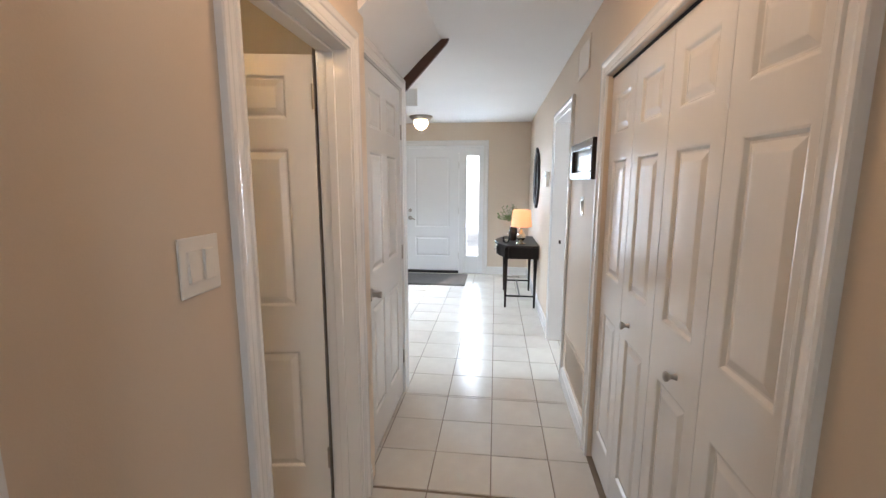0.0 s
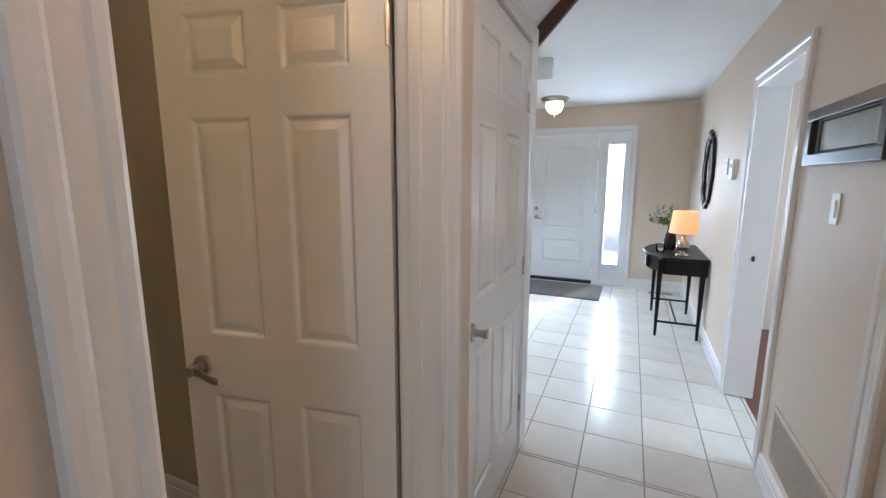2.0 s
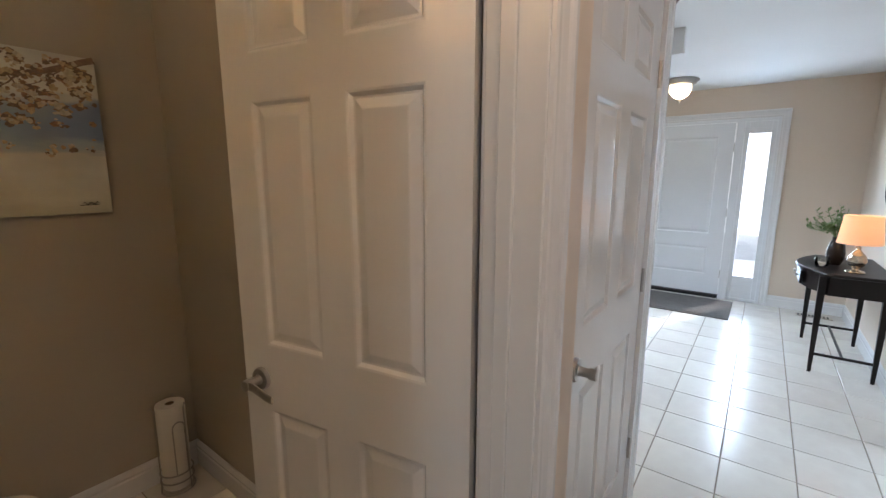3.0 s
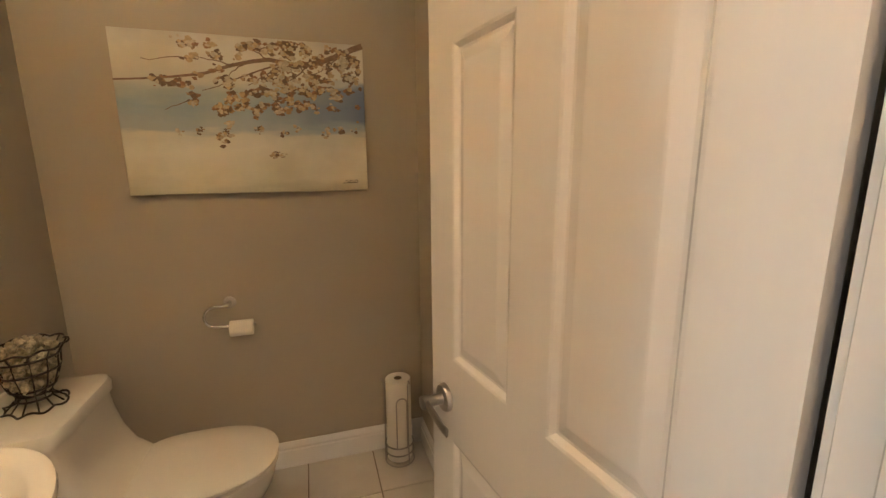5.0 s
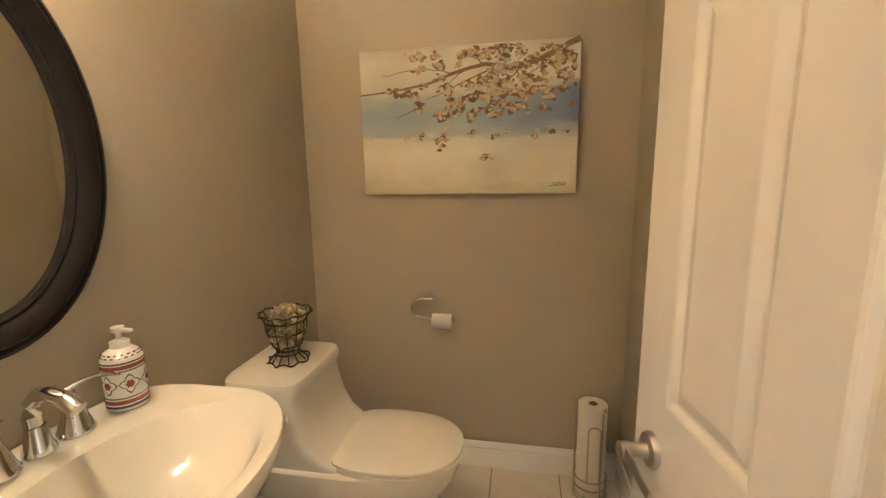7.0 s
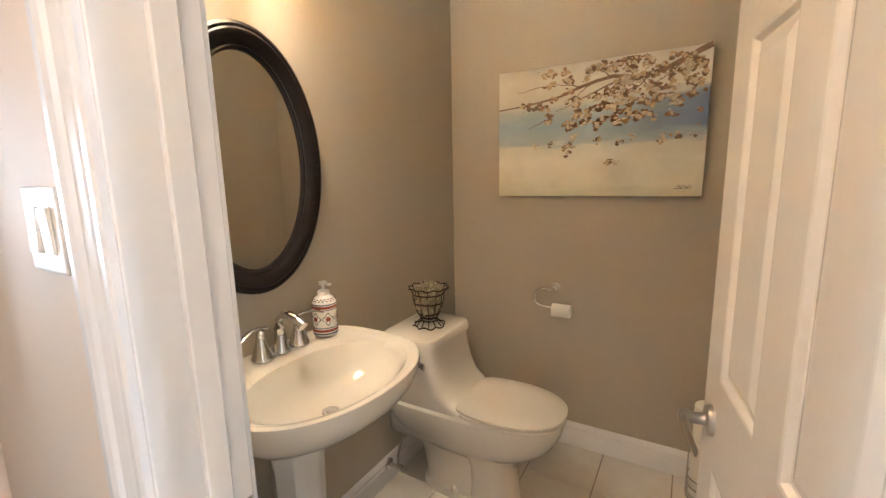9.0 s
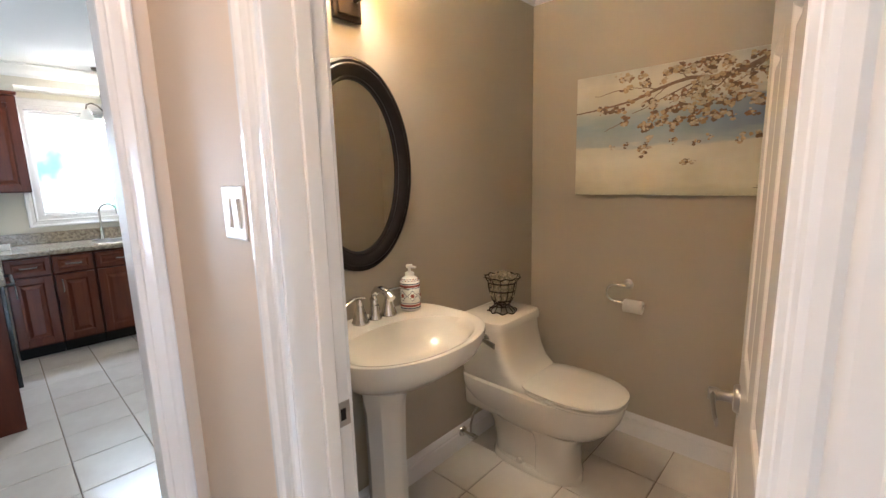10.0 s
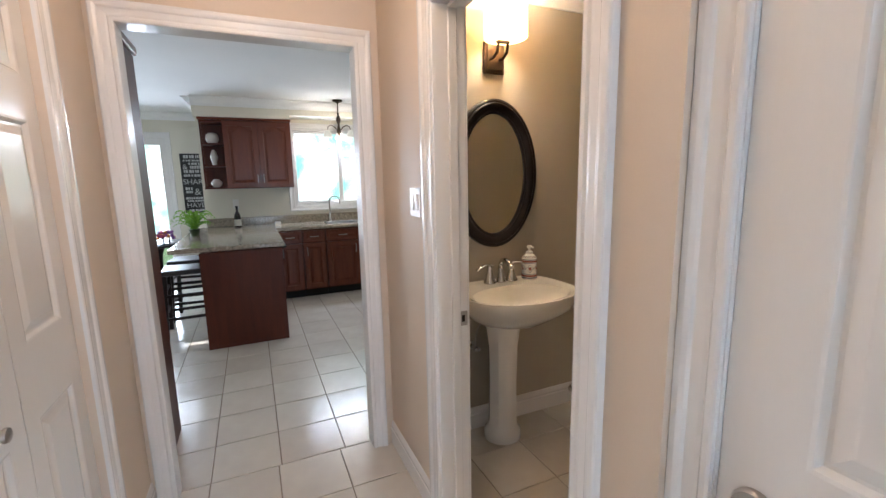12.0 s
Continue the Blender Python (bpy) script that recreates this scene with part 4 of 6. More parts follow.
    def limb(pts, r0, r1):
        limbs.append(pts)
        bm = bmesh.new()
        n = len(pts)
        a, c = [], []
        for i, (y, z_) in enumerate(pts):
            q = pts[min(i + 1, n - 1)], pts[max(i - 1, 0)]
            d = Vector((q[0][0] - q[1][0], q[0][1] - q[1][1])).normalized()
            r_ = r0 + (r1 - r0) * i / (n - 1)
            a.append(bm.verts.new((F + 0.0012, y - d.y * r_, z_ + d.x * r_)))
            c.append(bm.verts.new((F + 0.0012, y + d.y * r_, z_ - d.x * r_)))
        for i in range(n - 1):
            bm.faces.new((a[i], a[i + 1], c[i + 1], c[i]))
        part("painted_branch", bm, br, t)
    def wig(p, q, n, amp):
        return [(p[0] + (q[0] - p[0]) * i / n + rng.uniform(-amp, amp), p[1] + (q[1] - p[1]) * i / n + rng.uniform(-amp, amp)) for i in range(n + 1)]
    limb([(0.91, 0.60), (0.87, 0.585), (0.82, 0.56), (0.76, 0.535), (0.71, 0.52), (0.65, 0.51), (0.59, 0.517), (0.54, 0.525), (0.48, 0.515), (0.41, 0.498), (0.35, 0.478), (0.31, 0.463), (0.25, 0.452), (0.19, 0.443), (0.09, 0.432), (0.0, 0.425)], 0.012, 0.003)
    for p, q, r_ in (((0.60, 0.515), (0.29, 0.40), 0.004), ((0.54, 0.525), (0.45, 0.58), 0.003), ((0.45, 0.505), (0.38, 0.45), 0.003), ((0.41, 0.50), (0.28, 0.52), 0.003), ((0.28, 0.52), (0.10, 0.50), 0.002), ((0.56, 0.49), (0.46, 0.42), 0.003),
                     ((0.71, 0.52), (0.60, 0.44), 0.004), ((0.82, 0.56), (0.70, 0.46), 0.003), ((0.25, 0.36), (0.15, 0.32), 0.002), ((0.65, 0.51), (0.72, 0.42), 0.003)):
        limb(wig(p, q, 6, 0.005), r_, 0.0012)
    pal = [mat("painted_leaf_" + n, c, 0.75, vary=0.25, scale=60) for n, c in (("ochre", (0.38, 0.26, 0.15)), ("rust", (0.31, 0.18, 0.11)), ("umber", (0.20, 0.135, 0.10)), ("gold", (0.52, 0.40, 0.25)), ("pale", (0.55, 0.48, 0.37)))]
    bms = [bmesh.new() for _ in pal]
    # clusters: place along, height, spread along, spread in height, number of leaves
    for y0, z0, sy, sz, count in ((0.65, 0.465, 0.055, 0.032, 230), (0.64, 0.575, 0.07, 0.018, 130), (0.84, 0.52, 0.05, 0.035, 170), (0.48, 0.36, 0.075, 0.028, 150), (0.62, 0.37, 0.06, 0.03, 130), (0.45, 0.57, 0.05, 0.018, 60), (0.27, 0.54, 0.05, 0.025, 60),
                                  (0.25, 0.40, 0.07, 0.03, 60), (0.80, 0.40, 0.06, 0.04, 50), (0.50, 0.46, 0.12, 0.03, 120), (0.55, 0.24, 0.16, 0.035, 60), (0.45, 0.16, 0.2, 0.05, 45), (0.14, 0.43, 0.06, 0.03, 25), (0.83, 0.27, 0.05, 0.03, 22)):
        tufts = [(rng.gauss(y0, sy), rng.gauss(z0, sz)) for _ in range(max(5, count // 7))]
        for k in range(int(count * 1.25)):
            y, z_ = rng.choice(tufts)
            y, z_ = y + rng.gauss(0, 0.009), z_ + rng.gauss(0, 0.007)
            if not (0.012 < y < Wd - 0.012 and 0.05 < z_ < Hd - 0.012):
                continue
            c_ = rng.choice((0, 1, 1, 2, 2, 3, 4)) if z_ > 0.30 else rng.choice((0, 2, 3, 4))
            r_, a0 = rng.uniform(0.005, 0.0155) * (0.75 if z_ < 0.27 else 1), rng.uniform(0, 6.28)
            n = rng.choice((5, 6, 7))
            b2 = bms[c_]
            b2.faces.new([b2.verts.new((F + 0.0016 + 0.0002 * c_, y + r_ * rng.uniform(0.4, 1.3) * math.cos(a0 + 6.283 * i / n), z_ + r_ * rng.uniform(0.35, 0.95) * math.sin(a0 + 6.283 * i / n))) for i in range(n)])
    for b2, mm in zip(bms, pal):
        tagged(part("painted_leaves", b2, mm, t), kind="stuff")
    bm = bmesh.new()
    tube(bm, [(F + 0.001, 0.815 + 0.008 * i, 0.042 + 0.006 * math.sin(2.3 * i)) for i in range(8)], 0.0012, 4)
    tube(bm, [(F + 0.001, 0.805, 0.034), (F + 0.001, 0.87, 0.036)], 0.001, 4)
    part("signature", bm, M_DARK, t)


painting()

# paper holder
th = thing("toilet_paper_holder", pose(PX, 1.124, 0.85), "chrome curved toilet paper holder on the wall", "paper holder")
bm = bmesh.new()
lathe(bm, [(0, 0.001), (0.026, 0.001), (0.026, 0.006), (0.02, 0.01), (0.012, 0.012), (0.012, 0.05), (0, 0.05)], pose(0, 0, 0, 0, 90), 24)
part("rose", bm, M_STEEL, th, smooth=True)
bm = bmesh.new()
tube(bm, [(0.045, 0, 0), (0.048, -0.03, -0.002)] + [(0.05, -0.05 + 0.045 * math.cos(a), -0.045 + 0.045 * math.sin(a)) for a in [radians(90 + 180 * k / 8) for k in range(9)]] + [(0.05, 0.0, -0.092), (0.05, 0.105, -0.092)], 0.0072, 10)
part("arm", bm, M_CHROME, th, smooth=True)
tr_ = thing("toilet_paper_roll", pose(PX + 0.05, 1.17, 0.757), "small white toilet paper roll on its holder", "toilet paper")
bm = bmesh.new()
lathe(bm, [(0.012, -0.045), (0.033, -0.045), (0.034, -0.043), (0.034, 0.043), (0.033, 0.045), (0.012, 0.045), (0.012, -0.045)], pose(0, 0, -0.01, 90), 28)
part("roll", bm, M_PAPER, tr_, smooth=True)

# paper towel stand
ps = thing("paper_towel_stand", pose(-2.385, 1.832, 0), "nickel wire floor stand holding a paper roll", "paper stand")
bm = bmesh.new()
for z, r_ in ((0.006, 0.07), (0.012, 0.045), (0.10, 0.068), (0.06, 0.068)):
    tube(bm, [(r_ * math.cos(a), r_ * math.sin(a), z) for a in [2 * math.pi * k / 28 for k in range(28)]], 0.0035, 6, True)
for a0 in (0.5, 2.6, 4.7):
    c, s_ = math.cos(a0), math.sin(a0)
    tube(bm, [(0.07 * c, 0.07 * s_, 0.006), (0.068 * c, 0.068 * s_, 0.10), (0.068 * c, 0.068 * s_, 0.42), (0.075 * c, 0.075 * s_, 0.445), (0.085 * c, 0.085 * s_, 0.435)], 0.003, 6)
part("wire_frame", bm, M_STEEL, ps, smooth=True)
bm = bmesh.new()
tube(bm, [(0.074, -0.025, 0.11), (0.074, -0.025, 0.34)] + [(0.074, 0.025 * math.cos(radians(180 - 22.5 * k)), 0.34 + 0.025 * math.sin(radians(180 - 22.5 * k))) for k in range(1, 8)] + [(0.074, 0.025, 0.34), (0.074, 0.025, 0.11)], 0.003, 6)
part("wire_loop", bm, M_STEEL, ps, smooth=True)
pr = thing("paper_roll", pose(-2.385, 1.832, 0.02), "upright white paper roll in a wire stand", "paper roll")
bm = bmesh.new()
lathe(bm, [(0.018, 0.0), (0.058, 0.0), (0.060, 0.003), (0.060, 0.412), (0.058, 0.415), (0.019, 0.415), (0.019, 0.35), (0.018, 0.0)], None, 36)
part("roll", bm, M_PAPER, pr, smooth=True)
part("core", lathe(bmesh.new(), [(0.0, 0.36), (0.0188, 0.36), (0.0188, 0.414)], None, 20), mat("brown_cardboard", (0.16, 0.11, 0.07), 0.9), pr, "brown cardboard core")

# wire basket on the tank
bk = thing("wire_basket", pose(-1.958, PY0 + 0.16, 0.755), "dark bronze wire basket with a flared rim, filled with pale shells", "basket")
bm = bmesh.new()
def ring(r_, z, k=28, wob=0.0, n=0):
    return [(r_ * math.cos(a) * (1 + wob * math.cos(n * a)), r_ * math.sin(a) * (1 + wob * math.cos(n * a)), z + wob * 0.06 * math.sin(n * a)) for a in [2 * math.pi * i / k for i in range(k)]]
for r_, z, k, w_, n in ((0.085, 0.004, 56, 0.08, 8), (0.05, 0.03, 28, 0, 0), (0.045, 0.045, 28, 0, 0), (0.062, 0.065, 28, 0, 0), (0.082, 0.12, 28, 0, 0), (0.088, 0.165, 28, 0, 0), (0.108, 0.195, 64, 0.06, 10)):
    tube(bm, ring(r_, z, k, w_, n), 0.0036, 6, True)
for i in range(12):
    a = 2 * math.pi * i / 12
    c, s_ = math.cos(a), math.sin(a)
    tube(bm, [(0.08 * c, 0.08 * s_, 0.004), (0.05 * c, 0.05 * s_, 0.03), (0.047 * c, 0.047 * s_, 0.045), (0.065 * c, 0.065 * s_, 0.07), (0.083 * c, 0.083 * s_, 0.12), (0.088 * c, 0.088 * s_, 0.165), (0.108 * c, 0.108 * s_, 0.195)], 0.0030, 5)
part("wire_frame", bm, M_IRON, bk)
bk.scale = (0.82, 0.82, 0.92)
shell = mat("pale_shell", (0.05, 0.028, 0.012), 0.5, vary=0.4, scale=55, tint=(0.70, 0.60, 0.40))
rng = random.Random(2)
bm = bmesh.new()
for i in range(150):
    z = rng.uniform(0.06, 0.205)
    r_ = (0.05 + 0.030 * min(1, (z - 0.05) / 0.08)) * (rng.random() ** 0.35) * (1 if z < 0.18 else 0.8)
    a = rng.uniform(0, 6.28)
    m_ = Matrix.Translation((r_ * math.cos(a), r_ * math.sin(a), z)) @ pose(0, 0, 0, rng.uniform(0, 360), rng.uniform(0, 360), 0) @ Matrix.Diagonal((rng.uniform(0.7, 1.3), rng.uniform(0.6, 1), rng.uniform(0.5, 0.9), 1))
    bmesh.ops.create_icosphere(bm, subdivisions=1, radius=0.016, matrix=m_)
tagged(part("shell_filling", bm, shell, bk, "pale shells and dried pods", smooth=True), kind="stuff")


# switches and plates
def plate(name, m, w, h, label, category, rockers=0):
    """A wall plate: x along the wall, y out of it."""
    p = thing(name, m, label, category)
    part("plate", B((-w / 2, 0.0005, -h / 2, w / 2, 0.006, h / 2), bevel=0.003), M_PLAST, p)
    for k in range(rockers):
        c = (k - (rockers - 1) / 2) * 0.046
        bm = B((c - 0.0165, 0.006, -0.033, c + 0.0165, 0.009, 0.033), bevel=0.001, seg=1)
        part("rocker_frame", bm, M_PLAST, p)
        bm = bmesh.new()
        loft(bm, [[(c + sx, 0.009, -0.031), (c + sx, 0.0125 if k else 0.010, -0.031), (c + sx, 0.011, 0.0), (c + sx, 0.010 if k else 0.0125, 0.031), (c + sx, 0.009, 0.031)] for sx in (-0.015, 0.015)])
        part("rocker", bm, M_PLAST, p)
    return p


FACE_PX = lambda x, y, z: Matrix(((0, 1, 0, x), (-1, 0, 0, y), (0, 0, 1, z), (0, 0, 0, 1)))   # looks to +x
FACE_NX = lambda x, y, z: Matrix(((0, -1, 0, x), (1, 0, 0, y), (0, 0, 1, z), (0, 0, 0, 1)))   # looks to -x
plate("light_switch", FACE_PX(LX, 0.925, 1.366), 0.118, 0.12, "white double rocker light switch on the beige wall", "light switch", 2)
plate("thermostat_switch", FACE_NX(RX, 2.88, 1.385), 0.07, 0.115, "white single rocker light switch on the beige wall", "light switch", 1)


# ---- hall furnishing ----
def frame_picture():
    p = thing("picture_frame", FACE_NX(RX, 2.86, 1.66), "dark framed picture with a pale panel on the hall wall", "picture frame")
    w, h = 0.65, 0.225
    part("frame", B((-w / 2, 0.001, -h / 2, w / 2, 0.034, -h / 2 + 0.045), (-w / 2, 0.001, h / 2 - 0.045, w / 2, 0.034, h / 2), (-w / 2, 0.001, -h / 2 + 0.045, -w / 2 + 0.05, 0.034, h / 2 - 0.045), (w / 2 - 0.05, 0.001, -h / 2 + 0.045, w / 2, 0.034, h / 2 - 0.045), bevel=0.004), mat("dark_brown_frame_lacquer", (0.03, 0.02, 0.018), 0.25, vary=0.2), p)
    part("inner_edge", B((-0.235, 0.010, -0.062, 0.235, 0.0135, -0.056), (-0.235, 0.010, 0.056, 0.235, 0.0135, 0.062), (-0.235, 0.010, -0.056, -0.229, 0.0135, 0.056), (0.229, 0.010, -0.056, 0.235, 0.0135, 0.056)), M_DARK, p)
    part("print", B((-w / 2 + 0.045, 0.002, -h / 2 + 0.04, w / 2 - 0.045, 0.010, h / 2 - 0.04)), mat("grey_green_print", (0.30, 0.33, 0.32), 0.2, vary=0.15, scale=9, coat=0.5), p)


frame_picture()


def vent(name, m, w, h, n, label):
    v = thing(name, m, label, "air vent")
    part("frame", B((-w / 2, 0.0005, -h / 2, w / 2, 0.008, -h / 2 + 0.02), (-w / 2, 0.0005, h / 2 - 0.02, w / 2, 0.008, h / 2), (-w / 2, 0.0005, -h / 2 + 0.02, -w / 2 + 0.02, 0.008, h / 2 - 0.02), (w / 2 - 0.02, 0.0005, -h / 2 + 0.02, w / 2, 0.008, h / 2 - 0.02), bevel=0.002, seg=1), M_WALL, v)
    # flat sheet; the shade behind the slats is put into its darker colour
    part("backing", B((-w / 2 + 0.02, 0.0005, -h / 2 + 0.02, w / 2 - 0.02, 0.0015, h / 2 - 0.02)), mat("painted_duct_shade", (0.42, 0.37, 0.31), 0.8), v)
    bm = bmesh.new()
    loft(bm, [[(x, 0.002, -0.006), (x, 0.007, -0.001), (x, 0.0065, 0.004), (x, 0.0018, -0.001)] for x in (-w / 2 + 0.02, w / 2 - 0.02)])
    me = None
    for k in range(n):
        z = -h / 2 + 0.02 + (h - 0.04) * (k + 0.5) / n
        if me is None:
            sl = part("slat", bm, M_WALL, v)
            me = sl.data
        else:
            sl = new("slat", me)
            sl.parent = v
        sl.location = (0, 0, z)


vent("return_vent", FACE_NX(RX, 2.87, 0.30), 0.66, 0.28, 18, "beige painted return air grille low on the hall wall")
vent("ceiling_height_vent", FACE_NX(RX, 3.05, 2.30), 0.36, 0.20, 11, "beige painted air grille high on the hall wall")
th_ = thing("thermostat", FACE_NX(RX, 4.66, 1.56), "white thermostat box on the beige wall", "thermostat")
part("cover", B((-0.055, 0.0005, -0.075, 0.055, 0.032, 0.075), bevel=0.006), M_PLAST, th_)
part("dial_window", B((-0.03, 0.032, 0.01, 0.03, 0.034, 0.045)), mat("grey_display", (0.30, 0.33, 0.30), 0.2), th_)
ch = thing("door_chime_panel", FACE_NX(RX, 4.95, 1.59), "small white wall control with printed lines", "wall control")
part("cover", B((-0.04, 0.0005, -0.06, 0.04, 0.012, 0.06), bevel=0.003), M_PLAST, ch)
for k in range(4):
    part("print_line", B((-0.025, 0.012, 0.03 - 0.018 * k, 0.02, 0.0126, 0.037 - 0.018 * k)), mat("grey_print", (0.12, 0.12, 0.12), 0.6), ch)


def console_table():
    t = thing("console_table", pose(RX - 0.012, 5.70, 0), "black painted bow-front console table with slim tapered legs", "console table")
    # local: x from the wall (0) to -0.50, y along the wall
    def outline(g, n=24):
        pts = [(0, 0.47 + g)]
        for k in range(n + 1):
            f = -1 + 2 * k / n
            pts.append((-(0.36 + g) - 0.15 * math.cos(f * math.pi / 2) ** 1.0, -f * (0.47 + g)))
        pts.append((0, -0.47 - g))
        return pts
    bm = bmesh.new()
    loft(bm, [[(x, y, z) for x, y in outline(g)] for g, z in ((0.008, 0.752), (0.018, 0.757), (0.018, 0.770), (0.012, 0.776))])
    part("tabletop", bm, M_BLACKP, t)
    bm = bmesh.new()
    loft(bm, [[(x, y, z) for x, y in outline(-0.012)] for z in (0.612, 0.752)])
    part("apron", bm, M_BLACKP, t)
    part("drawer", B((-0.502, -0.20, 0.63, -0.485, 0.20, 0.735), bevel=0.004), M_BLACKP, t)
    for y in (-0.11, 0.11):
        kb = bmesh.new()
        lathe(kb, [(0, 0), (0.008, 0), (0.006, 0.01), (0.013, 0.018), (0.011, 0.025), (0, 0.027)], Matrix.Translation((-0.502, y, 0.682)) @ pose(0, 0, 0, 0, -90), 14)
        part("knob", kb, M_STEEL, t, "small nickel knob", smooth=True)
    for x, y in ((-0.035, -0.43), (-0.035, 0.43), (-0.385, -0.43), (-0.385, 0.43)):
        bm = bmesh.new()
        loft(bm, [[(x + sx * w, y + sy * w, z) for sx, sy in ((-1, -1), (1, -1), (1, 1), (-1, 1))] for w, z in ((0.011, 0.0), (0.013, 0.1), (0.021, 0.60), (0.021, 0.75))])
        part("leg", bm, M_BLACKP, t)
    for y in (-0.43, 0.43):
        part("stretcher", B((-0.385, y - 0.008, 0.135, -0.035, y + 0.008, 0.155), bevel=0.003), M_BLACKP, t)
    part("cross_stretcher", B((-0.218, -0.43, 0.137, -0.202, 0.43, 0.153), bevel=0.003), M_BLACKP, t)


console_table()


def table_lamp():
    t = thing("table_lamp", pose(0.315, 5.40, 0.776), "small lit table lamp with a peach fabric shade and glass base", "table lamp")
    bm = bmesh.new()
    lathe(bm, [(0, 0), (0.055, 0), (0.058, 0.006), (0.05, 0.014), (0.02, 0.02), (0.018, 0.03), (0.045, 0.055), (0.058, 0.09), (0.05, 0.125), (0.025, 0.155), (0.014, 0.17), (0.014, 0.195), (0, 0.195)], None, 28)
    part("base", bm, mat("mercury_glass", (0.55, 0.48, 0.38), 0.12, 0.85, vary=0.25, scale=30), t, "silvery glass base", smooth=True)
    bm = bmesh.new()
    tube(bm, [(0, 0, 0.19), (0, 0, 0.27)], 0.008, 8)
    part("stem", bm, M_STEEL, t)
    bm = bmesh.new()
    lathe(bm, [(0.125, 0.215), (0.128, 0.215), (0.105, 0.42), (0.102, 0.42), (0.125, 0.215)], None, 36)
    part("shade", bm, shade_cloth("peach_lamp_fabric", (1.0, 0.74, 0.50), 0.3), t, "lit peach fabric shade", smooth=True)


table_lamp()
va = thing("vase", pose(0.23, 5.70, 0.776), "dark ceramic vase holding green leafy stems", "vase")
bm = bmesh.new()
lathe(bm, [(0, 0), (0.035, 0), (0.05, 0.03), (0.06, 0.09), (0.05, 0.16), (0.032, 0.20), (0.036, 0.22), (0.032, 0.222), (0.028, 0.20), (0, 0.19)], None, 24)
part("body", bm, mat("dark_brown_glaze", (0.025, 0.016, 0.013), 0.2, vary=0.2), va, smooth=True)
rng = random.Random(8)
st = bmesh.new()
lf = bmesh.new()
M_FEATHER = mat("grey_green_feathery_leaf", (0.08, 0.14, 0.035), 0.6, vary=0.3, scale=30, tint=(0.22, 0.30, 0.11))
for k in range(26):
    a, r_ = rng.uniform(0, 6.28), rng.uniform(0.04, 0.16)
    top = Vector((min(0.06, 1.1 * r_ * math.cos(a) - 0.05), r_ * math.sin(a), rng.uniform(0.25, 0.47)))
    pts = [Vector((0, 0, 0.19)), Vector((0.3 * top.x, 0.3 * top.y, 0.27)), top]
    tube(st, pts, 0.002, 4)
    for q in range(13):
        p = pts[1].lerp(top, q / 12)
        d = Vector((rng.uniform(-1, 1), rng.uniform(-1, 1), rng.uniform(-0.3, 0.8))).normalized()
        u = d.cross(Vector((0, 0, 1))).normalized() * 0.011
        e = p + d * rng.uniform(0.035, 0.075)
        lf.faces.new([lf.verts.new(c) for c in (p, p.lerp(e, 0.5) + u, e, p.lerp(e, 0.5) - u)])
part("stems", st, M_FEATHER, va)
tagged(part("leaves", lf, M_FEATHER, va, "small grey-green leaves"), kind="stuff")
bw = thing("glass_candle_holder", pose(0.14, 5.53, 0.776), "small clear glass candle holder on the table", "candle holder")
bm = bmesh.new()
lathe(bm, [(0, 0), (0.035, 0), (0.045, 0.03), (0.045, 0.07), (0.042, 0.07), (0.041, 0.03), (0.03, 0.008), (0, 0.008)], None, 20)
part("cup", bm, M_GLASS, bw, smooth=True)
bm = bmesh.new()
lathe(bm, [(0, 0.009), (0.03, 0.009), (0.03, 0.035), (0, 0.035)], None, 16)
part("candle", bm, M_PAPER, bw)

# scalloped dark mirror over the console
hm = thing("wall_mirror", FACE_NX(RX, 5.80, 1.57), "oval wall mirror in a scalloped dark carved frame", "mirror")
bm = bmesh.new()
n = 96
prof = [(-0.058, 0.004), (-0.058, 0.018), (-0.045, 0.026), (-0.03, 0.024), (-0.015, 0.034), (0.0, 0.03), (0.004, 0.002)]
rings = []
for i in range(n):
    a = 2 * math.pi * i / n
    sc_ = 1 + 0.085 * abs(math.cos(4 * a)) ** 0.6 * (1 if abs(math.sin(a)) > 0.4 else 0.6)
    rings.append([bm.verts.new(((0.27 * sc_ + o) * math.cos(a), y, (0.345 * sc_ + o) * math.sin(a))) for o, y in prof])
for i in range(n):
    for k in range(len(prof) - 1):
        bm.faces.new((rings[i][k], rings[i][k + 1], rings[(i + 1) % n][k + 1], rings[(i + 1) % n][k]))
part("frame", bm, M_BLACKP, hm, smooth=True)
bm = bmesh.new()
bm.faces.new([bm.verts.new((0.222 * math.cos(2 * math.pi * i / 64), 0.008, 0.297 * math.sin(2 * math.pi * i / 64))) for i in range(64)])
part("mirror_glass", bm, M_MIRROR, hm)
bm = bmesh.new()
lathe(bm, [(0, 0), (0.035, 0.0), (0.03, 0.015), (0.012, 0.03), (0, 0.032)], Matrix.Translation((0, 0.012, 0.365)) @ pose(0, 0, 0, -90), 12)
part("crest", bm, M_BLACKP, hm)

